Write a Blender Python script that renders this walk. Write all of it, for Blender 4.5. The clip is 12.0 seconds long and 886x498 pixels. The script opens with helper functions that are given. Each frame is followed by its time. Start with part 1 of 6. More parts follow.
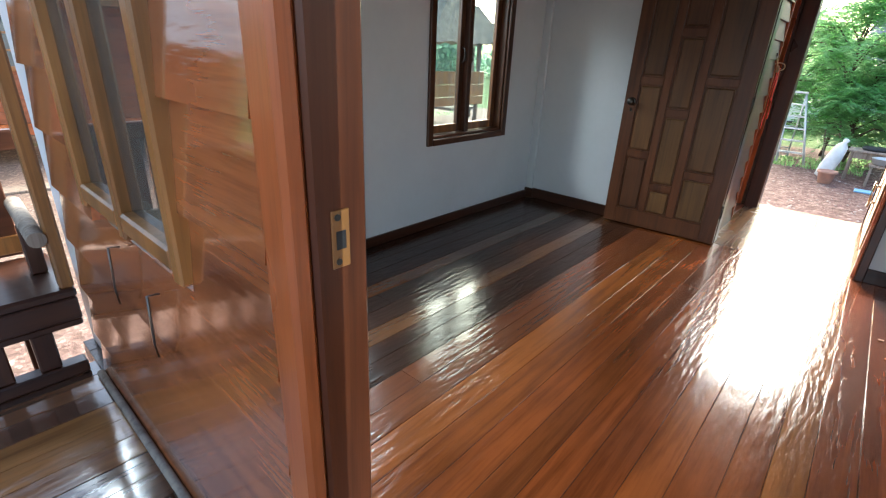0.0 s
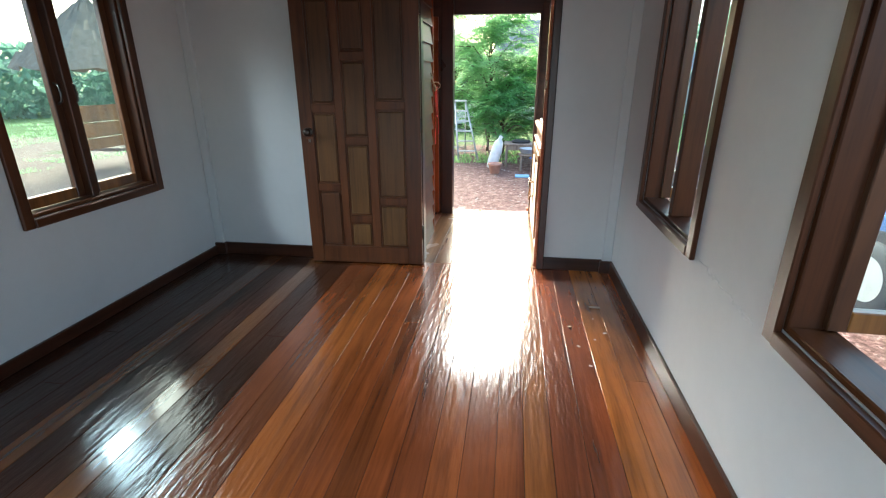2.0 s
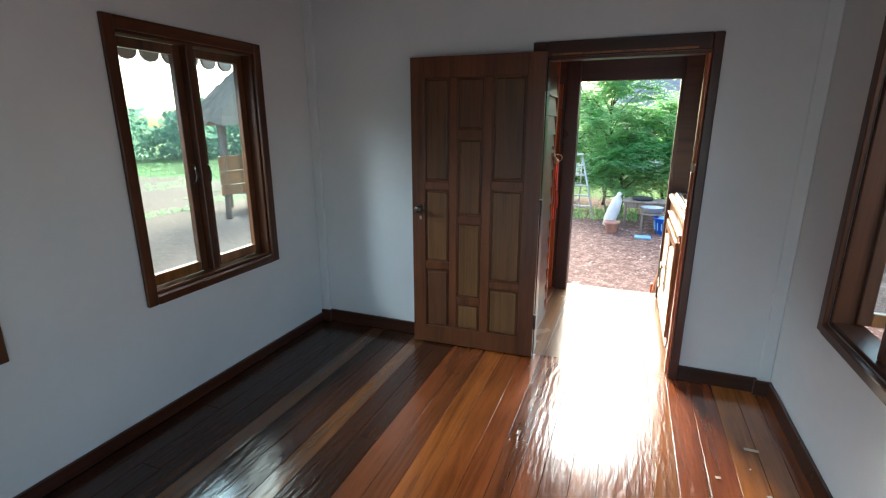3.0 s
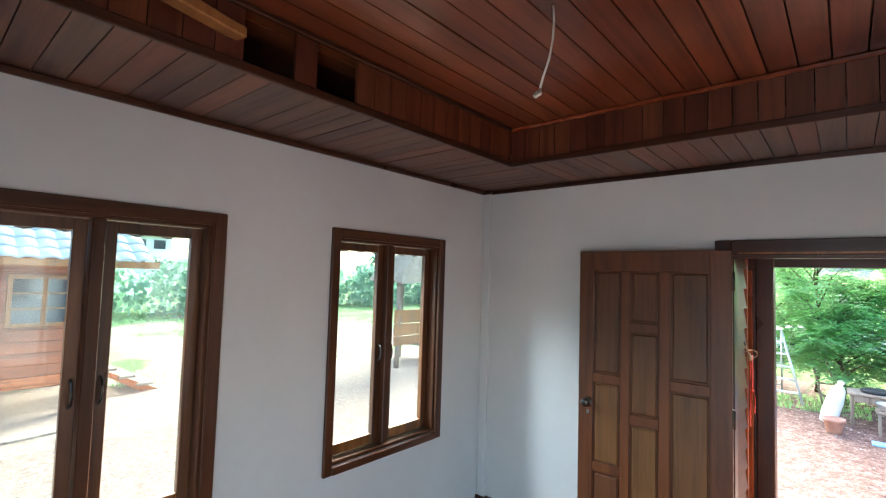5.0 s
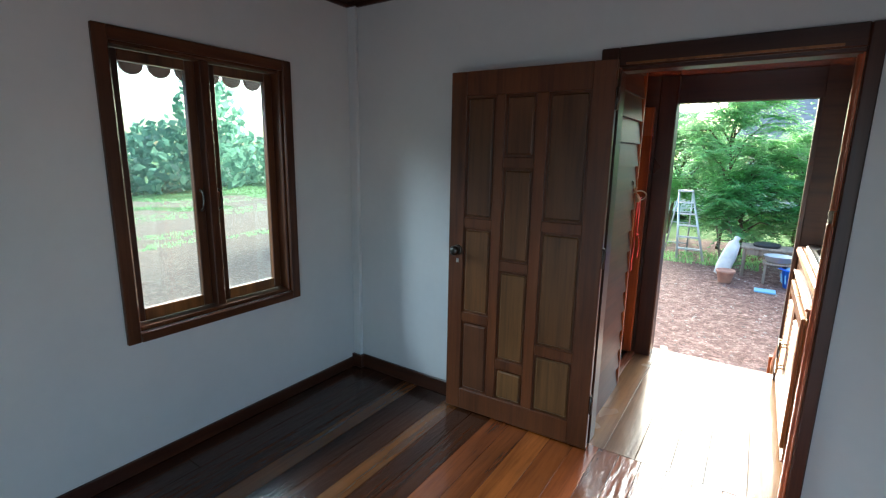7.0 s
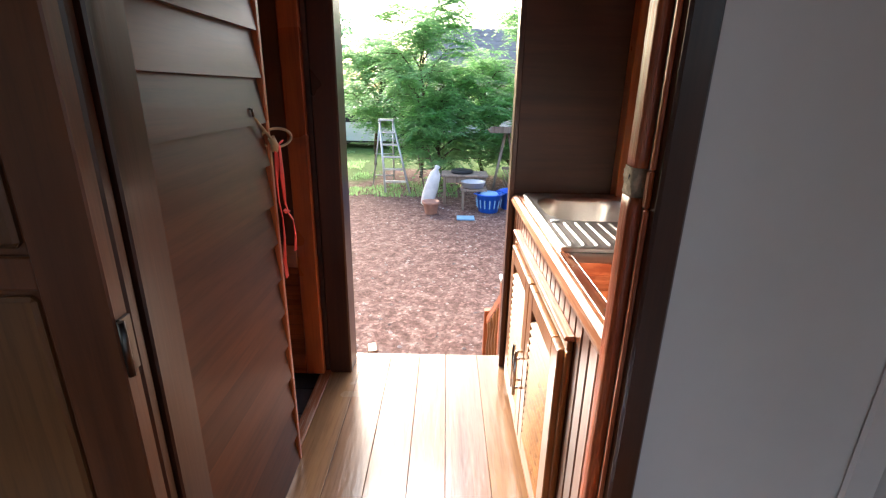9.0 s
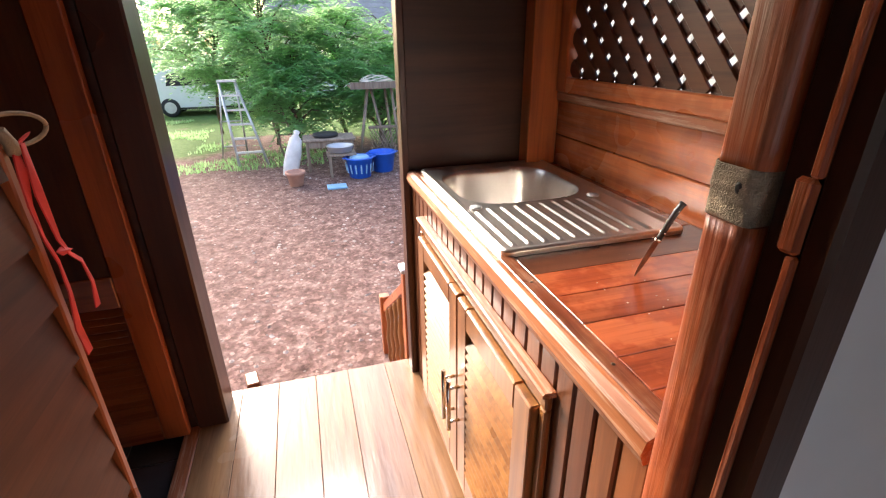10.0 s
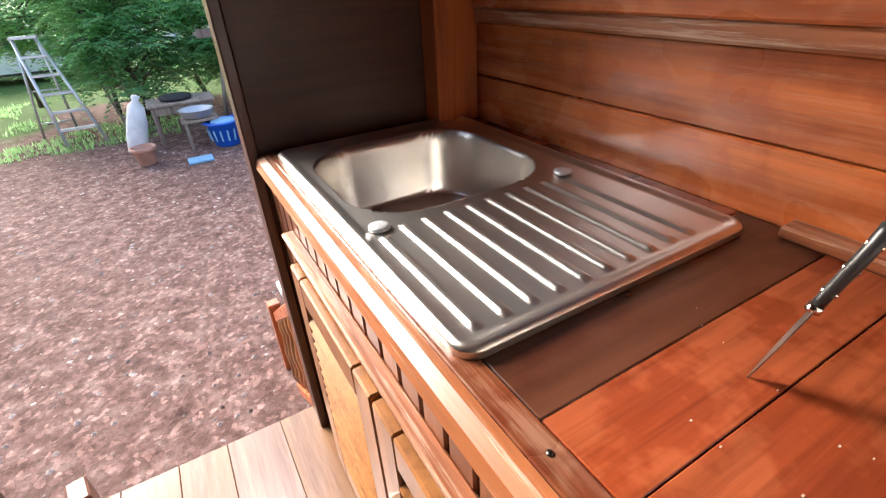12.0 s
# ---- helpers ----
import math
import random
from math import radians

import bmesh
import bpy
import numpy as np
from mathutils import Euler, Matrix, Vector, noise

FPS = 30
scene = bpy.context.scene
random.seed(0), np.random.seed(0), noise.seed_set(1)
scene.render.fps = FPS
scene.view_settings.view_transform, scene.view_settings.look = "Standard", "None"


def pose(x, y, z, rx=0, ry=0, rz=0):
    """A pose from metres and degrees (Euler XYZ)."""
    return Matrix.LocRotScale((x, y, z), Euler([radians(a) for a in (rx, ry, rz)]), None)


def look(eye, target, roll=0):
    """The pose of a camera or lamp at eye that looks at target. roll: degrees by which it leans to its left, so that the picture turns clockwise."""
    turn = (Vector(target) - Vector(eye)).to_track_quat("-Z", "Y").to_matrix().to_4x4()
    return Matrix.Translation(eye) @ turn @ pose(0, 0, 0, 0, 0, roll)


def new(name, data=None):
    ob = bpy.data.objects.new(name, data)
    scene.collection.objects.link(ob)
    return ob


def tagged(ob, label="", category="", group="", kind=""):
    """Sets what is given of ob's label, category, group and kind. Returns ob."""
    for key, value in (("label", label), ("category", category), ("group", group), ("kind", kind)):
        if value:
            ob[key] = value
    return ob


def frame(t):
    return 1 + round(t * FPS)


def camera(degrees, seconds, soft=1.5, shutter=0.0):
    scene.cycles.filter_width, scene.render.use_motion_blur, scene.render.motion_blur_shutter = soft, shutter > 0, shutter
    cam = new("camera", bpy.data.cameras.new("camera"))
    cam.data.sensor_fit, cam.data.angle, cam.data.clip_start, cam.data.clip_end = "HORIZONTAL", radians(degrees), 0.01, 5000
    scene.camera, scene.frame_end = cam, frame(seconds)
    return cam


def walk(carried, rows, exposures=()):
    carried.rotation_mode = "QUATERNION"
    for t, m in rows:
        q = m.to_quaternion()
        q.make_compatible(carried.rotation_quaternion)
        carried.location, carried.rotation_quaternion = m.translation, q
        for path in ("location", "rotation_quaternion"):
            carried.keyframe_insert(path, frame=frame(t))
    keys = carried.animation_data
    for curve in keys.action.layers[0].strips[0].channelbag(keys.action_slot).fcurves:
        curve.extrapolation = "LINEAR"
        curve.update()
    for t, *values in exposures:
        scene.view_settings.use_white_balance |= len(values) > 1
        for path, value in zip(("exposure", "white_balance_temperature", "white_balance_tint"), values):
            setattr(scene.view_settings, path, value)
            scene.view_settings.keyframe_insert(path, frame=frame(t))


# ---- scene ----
# ================= camera and walk =================
cam = camera(86.8, 12.0, soft=1.2)
METRES, EYE, TURN = 5.0, 1.285, 41.0
ROWS = [
    (0.0, 0.0, 0.0, 0.0, 1.02, -22.67, -2.44),
    (0.5, 0.0212, 0.0209, 0.0104, -12.36, -21.31, -2.03),
    (1.0, 0.0272, 0.034, 0.0137, -22.64, -20.26, -1.84),
    (1.5, 0.0363, 0.055, 0.0103, -28.85, -20.15, -1.24),
    (2.0, 0.0779, 0.0983, 0.0126, -32.8, -19.86, 0.08),
    (2.5, 0.1134, 0.1378, 0.0416, -28.98, -18.38, 0.76),
    (3.0, 0.1043, 0.1676, 0.0542, -19.53, -14.83, 0.02),
    (3.5, 0.1024, 0.175, 0.0695, -10.03, -8.75, -0.44),
    (5.5, 0.0923, 0.16, 0.1011, 1.09, 3.62, -3.07),
    (6.0, 0.1068, 0.1751, 0.0694, 2.96, -3.02, -2.42),
    (6.5, 0.1526, 0.2097, 0.0585, -0.87, -7.79, -1.34),
    (7.0, 0.2041, 0.2552, 0.0499, -7.1, -11.37, -1.0),
    (7.5, 0.2531, 0.3057, 0.0452, -16.47, -14.0, -1.78),
    (9.5, 0.4261, 0.5315, 0.0332, -48.57, -21.02, 0.0),
    (10.0, 0.4477, 0.5589, 0.0315, -57.38, -23.88, 0.67),
    (10.5, 0.4579, 0.5633, 0.0251, -65.03, -26.41, 1.22),
    (11.0, 0.4993, 0.5689, 0.0162, -69.77, -28.45, 1.88),
    (11.5, 0.5301, 0.5939, 0.0094, -71.89, -30.48, 2.36),
    (12.0, 0.5596, 0.6202, 0.0114, -71.62, -30.63, 2.79),
]
NUDGE = Matrix.Translation((-0.03, 0.17, 0.0))      # the last stretch, past the doorway


def row_pose(t, x, y, z, yaw, pitch, roll):
    m = pose(0, 0, EYE, 0, 0, TURN) @ pose(METRES * x, METRES * y, METRES * z, 90 + pitch, roll, yaw)
    return NUDGE @ m if t > 9 else m


EXPOSURES = [(0.0, 2.6, 6300, 5), (3.0, 2.65, 6000, 1), (5.5, 3.65, 6250, 4), (6.5, 2.9, 5850, 0), (7.5, 2.45, 5600, -3), (9.5, 2.3, 6500, 15), (10.8, 2.3, 6400, 14), (12.0, 2.05, 6100, 12)]
walk(cam, [(r[0], row_pose(*r)) for r in ROWS],
     exposures=EXPOSURES)

# ================= world and light =================
world = bpy.data.worlds.new("sky")
scene.world = world
world.use_nodes = True
wn = world.node_tree
sky = wn.nodes.new("ShaderNodeTexSky")
sky.sky_type = 'NISHITA'
sky.sun_disc = False
SUN_UP, SUN_ROUND = 27.0, -22.0
sky.sun_elevation, sky.sun_rotation = radians(SUN_UP), radians(SUN_ROUND)
sky.dust_density = 5.0
sky.air_density = 1.0
wn.links.new(sky.outputs[0], wn.nodes["Background"].inputs[0])
wn.nodes["Background"].inputs[1].default_value = 0.15
sun_data = bpy.data.lights.new("sun", 'SUN')
sun_data.energy, sun_data.angle, sun_data.color = 1.35, radians(20), (1.0, 0.94, 0.86)
sun = new("sun", sun_data)
sun.matrix_world = look((0, 0, 30), Vector((0, 0, 30)) - Vector((
    math.sin(radians(SUN_ROUND)) * math.cos(radians(SUN_UP)),
    math.cos(radians(SUN_ROUND)) * math.cos(radians(SUN_UP)), math.sin(radians(SUN_UP)))))


def opening_light(name, at, target, width, height, watts, color=(0.86, 0.94, 1.0)):
    """The sky's light through one opening of the house."""
    d = bpy.data.lights.new(name, 'AREA')
    d.shape, d.size, d.size_y, d.energy, d.color = 'RECTANGLE', width, height, watts, color
    new(name, d).matrix_world = look(at, target)


opening_light("front_door_sky", (-0.08, 0.43, 1.05), (-0.5, 3.0, 1.0), 0.85, 1.8, 1.6, (0.74, 0.88, 1.0))
opening_light("back_door_sky", (-0.75, 6.75, 2.55), (0.45, 3.0, 0.6), 1.5, 0.45, 17.0, (1.0, 0.98, 0.95))
for wy in (1.43, 3.0):
    opening_light("west_window_sky", (-4.40, wy + 0.25, 2.70), (0.74, wy, 0.55), 2.6, 0.62, 50.0, (0.80, 0.91, 1.0))
for wy in (1.48, 3.0):
    opening_light("east_window_sky", (1.15, wy, 2.35), (-0.4, wy, 0.9), 0.9, 0.35, 1.2, (0.74, 0.88, 1.0))


# ================= materials =================
def nodes_of(name):
    m = bpy.data.materials.new(name)
    m.use_nodes = True
    return m, m.node_tree, m.node_tree.nodes["Principled BSDF"]


def node(nt, kind, **inputs):
    n = nt.nodes.new(kind)
    for k, v in inputs.items():
        n.inputs[k.replace("_", " ")].default_value = v
    return n


def ramp(nt, fac, stops):
    r = nt.nodes.new("ShaderNodeValToRGB")
    e = r.color_ramp.elements
    while len(e) < len(stops):
        e.new(0.5)
    for i, (p, c) in enumerate(stops):
        e[i].position, e[i].color = p, (*c, 1)
    nt.links.new(fac, r.inputs[0])
    return r.outputs[0]


def mixed(nt, fac, a, b, mode='MIX'):
    m = nt.nodes.new("ShaderNodeMix")
    m.data_type, m.blend_type = 'RGBA', mode
    for sock, v in ((m.inputs[0], fac), (m.inputs[6], a), (m.inputs[7], b)):
        if isinstance(v, (int, float)):
            sock.default_value = v
        elif isinstance(v, tuple):
            sock.default_value = (*v, 1)
        else:
            nt.links.new(v, sock)
    return m.outputs[2]


def bumped(nt, bsdf, height, strength, distance=0.01):
    b = node(nt, "ShaderNodeBump", Strength=strength, Distance=distance)
    nt.links.new(height, b.inputs["Height"])
    nt.links.new(b.outputs[0], bsdf.inputs["Normal"])


def coords(nt, scale=(1, 1, 1), shift=None):
    tc = nt.nodes.new("ShaderNodeTexCoord")
    mp = nt.nodes.new("ShaderNodeMapping")
    mp.inputs["Scale"].default_value = scale
    nt.links.new(tc.outputs["Object"], mp.inputs[0])
    if shift:
        nt.links.new(shift, mp.inputs["Location"])
    return mp.outputs[0]


def wood(name, stops, along='y', rough=0.3, coat=0.0, bump=0.25, island=False, ripple=0.0, fine=1.0, spec=0.5, stain=0.0, worn=0.0):
    """Varnished timber: the piece's own tone, long grain, fine pores, worn patches."""
    m, nt, b = nodes_of(name)
    if island:
        rnd = nt.nodes.new("ShaderNodeNewGeometry").outputs["Random Per Island"]
    else:
        rnd = nt.nodes.new("ShaderNodeObjectInfo").outputs["Random"]
    sh = nt.nodes.new("ShaderNodeMath")
    sh.operation = 'MULTIPLY'
    sh.inputs[1].default_value = 37.0
    nt.links.new(rnd, sh.inputs[0])
    s = {'x': (0.7, 14, 14), 'y': (14, 0.7, 14), 'z': (14, 14, 0.7)}[along]
    s = tuple(v * fine for v in s)
    long_grain = node(nt, "ShaderNodeTexNoise", Scale=1.0, Detail=5.0, Roughness=0.6, Distortion=0.6)
    nt.links.new(coords(nt, s, sh.outputs[0]), long_grain.inputs[0])
    pores = node(nt, "ShaderNodeTexNoise", Scale=5.0, Detail=3.0, Roughness=0.7)
    nt.links.new(coords(nt, s, sh.outputs[0]), pores.inputs[0])
    blot = node(nt, "ShaderNodeTexNoise", Scale=2.3, Detail=3.0)
    nt.links.new(coords(nt), blot.inputs[0])
    tone = ramp(nt, rnd, stops)
    g = ramp(nt, long_grain.outputs[0], [(0.28, (0.36, 0.30, 0.27)), (0.52, (1, 1, 1)), (0.75, (1.35, 1.3, 1.15))])
    col = mixed(nt, 0.85, tone, g, 'MULTIPLY')
    p = ramp(nt, pores.outputs[0], [(0.30, (0.6, 0.55, 0.5)), (0.5, (1, 1, 1))])
    col = mixed(nt, 0.6, col, p, 'MULTIPLY')
    w = ramp(nt, blot.outputs[0], [(0.3, (0.72, 0.68, 0.66)), (0.7, (1.15, 1.1, 1.05))])
    col = mixed(nt, 0.7, col, w, 'MULTIPLY')
    if worn:
        wn_ = node(nt, "ShaderNodeTexNoise", Scale=3.0, Detail=6.0, Roughness=0.75)
        nt.links.new(coords(nt, {'x': (1.2, 30, 30), 'y': (30, 1.2, 30), 'z': (30, 30, 1.2)}[along]), wn_.inputs[0])
        wm = ramp(nt, wn_.outputs[0], [(0.50, (0, 0, 0)), (0.60, (worn, worn, worn))])
        col = mixed(nt, wm, col, (0.58, 0.44, 0.33))
    if stain:
        sp = node(nt, "ShaderNodeTexNoise", Scale=11.0, Detail=4.0, Roughness=0.55)
        nt.links.new(coords(nt), sp.inputs[0])
        sc = ramp(nt, sp.outputs[0], [(0.46, (1, 1, 1)), (0.54, (0.62, 0.36, 0.28)), (0.66, (0.55, 0.30, 0.24)), (0.72, (1, 0.95, 0.9))])
        col = mixed(nt, stain, col, sc, 'MULTIPLY')
    nt.links.new(col, b.inputs["Base Color"])
    r = nt.nodes.new("ShaderNodeMapRange")
    r.inputs[3].default_value, r.inputs[4].default_value = rough * 0.75, rough * 1.35
    nt.links.new(blot.outputs[0], r.inputs[0])
    nt.links.new(r.outputs[0], b.inputs["Roughness"])
    b.inputs["Coat Weight"].default_value = coat
    b.inputs["Coat Roughness"].default_value = rough * 0.6
    b.inputs["Specular IOR Level"].default_value = spec
    h = long_grain.outputs[0]
    if ripple:
        rp = node(nt, "ShaderNodeTexNoise", Scale=1.0, Detail=2.0)
        nt.links.new(coords(nt, {'y': (38, 7, 7), 'x': (7, 38, 38), 'z': (38, 38, 7)}[along]), rp.inputs[0])
        mx = nt.nodes.new("ShaderNodeMath")
        mx.operation = 'MULTIPLY_ADD'
        mx.inputs[1].default_value = ripple
        nt.links.new(rp.outputs[0], mx.inputs[0])
        nt.links.new(h, mx.inputs[2])
        h = mx.outputs[0]
    bumped(nt, b, h, bump, 0.004)
    return m


def plain(name, col, rough=0.5, metal=0.0, vary=0.25, scale=6.0, bump=0.1, spec=0.5, far=None):
    """One material with two scales of variation and a fine relief."""
    m, nt, b = nodes_of(name)
    big = node(nt, "ShaderNodeTexNoise", Scale=scale, Detail=4.0)
    nt.links.new(coords(nt), big.inputs[0])
    small = node(nt, "ShaderNodeTexNoise", Scale=scale * 14, Detail=3.0)
    nt.links.new(coords(nt), small.inputs[0])
    lo, hi = tuple(c * (1 - vary) for c in col), tuple(min(1, c * (1 + vary)) for c in (far or col))
    c1 = ramp(nt, big.outputs[0], [(0.3, lo), (0.7, hi)])
    c2 = ramp(nt, small.outputs[0], [(0.3, (1 - vary * 0.5,) * 3), (0.6, (1, 1, 1))])
    nt.links.new(mixed(nt, 0.7, c1, c2, 'MULTIPLY'), b.inputs["Base Color"])
    b.inputs["Roughness"].default_value, b.inputs["Metallic"].default_value = rough, metal
    b.inputs["Specular IOR Level"].default_value = spec
    if bump:
        bumped(nt, b, small.outputs[0], bump, 0.004)
    return m


def glass(name, tint=(0.86, 0.96, 0.97), dust=0.07, gloss=0.05):
    m = bpy.data.materials.new(name)
    m.use_nodes = True
    nt = m.node_tree
    nt.nodes.clear()
    out = nt.nodes.new("ShaderNodeOutputMaterial")
    tr = nt.nodes.new("ShaderNodeBsdfTransparent")
    tr.inputs[0].default_value = (*tint, 1)
    gl = nt.nodes.new("ShaderNodeBsdfGlossy")
    gl.inputs["Roughness"].default_value = 0.02
    mx = nt.nodes.new("ShaderNodeMixShader")
    mx.inputs[0].default_value = gloss
    nt.links.new(tr.outputs[0], mx.inputs[1])
    nt.links.new(gl.outputs[0], mx.inputs[2])
    df = nt.nodes.new("ShaderNodeBsdfDiffuse")
    df.inputs[0].default_value = (0.7, 0.72, 0.7, 1)
    m2 = nt.nodes.new("ShaderNodeMixShader")
    m2.inputs[0].default_value = dust
    nt.links.new(mx.outputs[0], m2.inputs[1])
    nt.links.new(df.outputs[0], m2.inputs[2])
    nt.links.new(m2.outputs[0], out.inputs[0])
    return m


FLOOR_TONES = [(0.0, (0.21, 0.050, 0.013)), (0.25, (0.30, 0.072, 0.017)), (0.5, (0.36, 0.094, 0.020)),
               (0.75, (0.38, 0.130, 0.024)), (1.0, (0.26, 0.060, 0.016))]
M_FLOOR = wood("floor_varnish", FLOOR_TONES, 'y', rough=0.19, coat=0.8, bump=0.34, ripple=2.6, spec=0.7)
# darker planks: their own stain, plus some of the dimmer westward light in the tone
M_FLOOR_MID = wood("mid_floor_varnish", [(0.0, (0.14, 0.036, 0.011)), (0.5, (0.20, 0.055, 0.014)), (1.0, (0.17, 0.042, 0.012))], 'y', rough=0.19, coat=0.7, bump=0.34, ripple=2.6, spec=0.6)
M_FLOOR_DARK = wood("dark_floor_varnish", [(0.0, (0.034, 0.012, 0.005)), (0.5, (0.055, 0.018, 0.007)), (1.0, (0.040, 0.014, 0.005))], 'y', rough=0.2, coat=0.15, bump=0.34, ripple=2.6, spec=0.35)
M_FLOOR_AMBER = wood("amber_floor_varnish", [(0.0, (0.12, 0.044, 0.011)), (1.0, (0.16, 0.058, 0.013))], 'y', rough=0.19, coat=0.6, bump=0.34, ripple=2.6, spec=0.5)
M_DECK = wood("deck_varnish", [(0, (0.20, 0.085, 0.036)), (0.3, (0.24, 0.13, 0.060)), (0.5, (0.21, 0.12, 0.085)), (0.75, (0.30, 0.17, 0.075)), (1, (0.24, 0.085, 0.030))], 'y', rough=0.24, coat=0.35, bump=0.25, ripple=1.3, spec=0.5)
M_PORCH = wood("porch_varnish", [(0, (0.05, 0.022, 0.012)), (0.3, (0.10, 0.045, 0.025)), (0.5, (0.30, 0.14, 0.040)), (0.75, (0.20, 0.080, 0.030)), (1, (0.06, 0.028, 0.018))], 'y', rough=0.15, coat=0.8, bump=0.3, ripple=1.6, spec=0.6)
M_TRIM = wood("dark_trim", [(0, (0.0450, 0.0144, 0.0072)), (1, (0.0660, 0.0222, 0.0096))], 'z', rough=0.3, coat=0.15)
M_TRIM_Y = wood("dark_trim_long", [(0, (0.0390, 0.0132, 0.0066)), (1, (0.0600, 0.0198, 0.0090))], 'y', rough=0.3, coat=0.15)
M_TRIM_X = wood("dark_trim_cross", [(0, (0.0390, 0.0132, 0.0066)), (1, (0.0600, 0.0198, 0.0090))], 'x', rough=0.3, coat=0.15)
M_DOOR = wood("door_wood", [(0, (0.10, 0.032, 0.010)), (1, (0.13, 0.042, 0.013))], 'z', rough=0.36, coat=0.1)
M_DOOR_PALE = wood("door_panel_wood", [(0, (0.10, 0.038, 0.013)), (0.5, (0.15, 0.072, 0.024)), (1, (0.085, 0.030, 0.012))], 'z', rough=0.36, coat=0.1)
M_ORANGE_Z = wood("varnished_orange_upright", [(0, (0.38, 0.095, 0.026)), (1, (0.46, 0.13, 0.034))], 'z', rough=0.28, coat=0.2)
M_ORANGE_Y = wood("varnished_orange_long", [(0, (0.50, 0.140, 0.042)), (0.5, (0.56, 0.170, 0.050)), (1, (0.52, 0.150, 0.045))], 'y', rough=0.26, coat=0.2, stain=0.35, worn=0.12)
M_ORANGE_X = wood("varnished_orange_cross", [(0, (0.30, 0.072, 0.026)), (0.5, (0.36, 0.094, 0.033)), (1, (0.27, 0.064, 0.025))], 'x', rough=0.22, coat=0.2, ripple=0.5, stain=0.6)
M_FRONTBOARD = wood("worn_front_board", [(0, (0.20, 0.062, 0.024)), (1, (0.25, 0.080, 0.030))], 'y', rough=0.26, coat=0.25, stain=0.7, worn=0.18)
# dark stain and the sink's shadow together in one board colour
M_SHADEDBOARD = wood("dark_shaded_counter_board", [(0, (0.085, 0.030, 0.016)), (1, (0.11, 0.040, 0.020))], 'x', rough=0.28, coat=0.2, stain=0.5)
M_WORN = wood("worn_orange", [(0, (0.46, 0.105, 0.026)), (1, (0.50, 0.120, 0.030))], 'z', rough=0.42, coat=0.03, bump=1.0, fine=2.2, worn=0.16, stain=0.4)
M_MORTAR = plain("grey_filler", (0.48, 0.40, 0.29), rough=0.9, vary=0.45, scale=45, bump=0.9)
M_HONEY = wood("honey_wood", [(0, (0.29, 0.12, 0.036)), (1, (0.34, 0.15, 0.048))], 'z', rough=0.3, coat=0.15, fine=0.8)
M_SLAT = wood("cabinet_slat", [(0, (0.16, 0.055, 0.024)), (0.5, (0.24, 0.09, 0.035)), (1, (0.12, 0.04, 0.018))], 'z', rough=0.3, coat=0.15)
M_SASH = wood("sash_wood", [(0, (0.25, 0.105, 0.028)), (1, (0.30, 0.13, 0.035))], 'z', rough=0.3, coat=0.15)
M_JAMB = wood("red_brown_jamb", [(0, (0.085, 0.022, 0.007)), (1, (0.12, 0.032, 0.010))], 'z', rough=0.34, coat=0.1, spec=0.35)
M_CASE = wood("window_casing", [(0, (0.068, 0.023, 0.009)), (1, (0.10, 0.034, 0.012))], 'z', rough=0.36, coat=0.05, spec=0.3)
M_CASE_Y = wood("window_casing_long", [(0, (0.068, 0.023, 0.009)), (1, (0.10, 0.034, 0.012))], 'y', rough=0.36, coat=0.05, spec=0.3)
M_SASH_DARK = wood("dark_sash_wood", [(0, (0.085, 0.034, 0.013)), (1, (0.12, 0.046, 0.016))], 'z', rough=0.3, coat=0.15)
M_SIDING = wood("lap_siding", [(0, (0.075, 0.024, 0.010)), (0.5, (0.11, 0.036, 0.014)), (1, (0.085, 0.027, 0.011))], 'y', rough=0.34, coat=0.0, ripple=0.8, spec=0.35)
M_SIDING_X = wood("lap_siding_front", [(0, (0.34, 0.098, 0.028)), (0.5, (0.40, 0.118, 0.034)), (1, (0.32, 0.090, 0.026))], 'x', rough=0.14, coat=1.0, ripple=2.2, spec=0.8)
M_CEIL = wood("ceiling_boards", [(0, (0.13, 0.032, 0.014)), (0.4, (0.21, 0.055, 0.02)), (0.8, (0.17, 0.04, 0.016)), (1, (0.28, 0.085, 0.03))], 'y', rough=0.33, coat=0.1, island=True)
M_SOFFIT_X = wood("soffit_boards", [(0, (0.095, 0.045, 0.03)), (0.3, (0.16, 0.062, 0.034)), (0.6, (0.11, 0.07, 0.05)), (1, (0.20, 0.075, 0.04))], 'x', rough=0.4, island=True)
M_SOFFIT_Y = wood("soffit_boards_end", [(0, (0.095, 0.045, 0.03)), (0.3, (0.16, 0.062, 0.034)), (0.6, (0.11, 0.07, 0.05)), (1, (0.20, 0.075, 0.04))], 'y', rough=0.4, island=True)
M_TRAY = wood("tray_sides", [(0, (0.085, 0.022, 0.011)), (0.5, (0.13, 0.035, 0.015)), (1, (0.16, 0.05, 0.02))], 'z', rough=0.35, island=True)
M_DARKPANEL = wood("dark_panel", [(0, (0.050, 0.020, 0.012)), (1, (0.085, 0.032, 0.016))], 'x', rough=0.4, coat=0.05, fine=0.7)
M_WEATHER = wood("weathered_edge", [(0, (0.30, 0.10, 0.038)), (1, (0.36, 0.13, 0.05))], 'y', rough=0.38, bump=0.8, fine=1.6, worn=0.5)
M_GREYWOOD = wood("grey_weathered_wood", [(0, (0.25, 0.21, 0.17)), (1, (0.34, 0.28, 0.23))], 'z', rough=0.8, bump=0.5, spec=0.2)
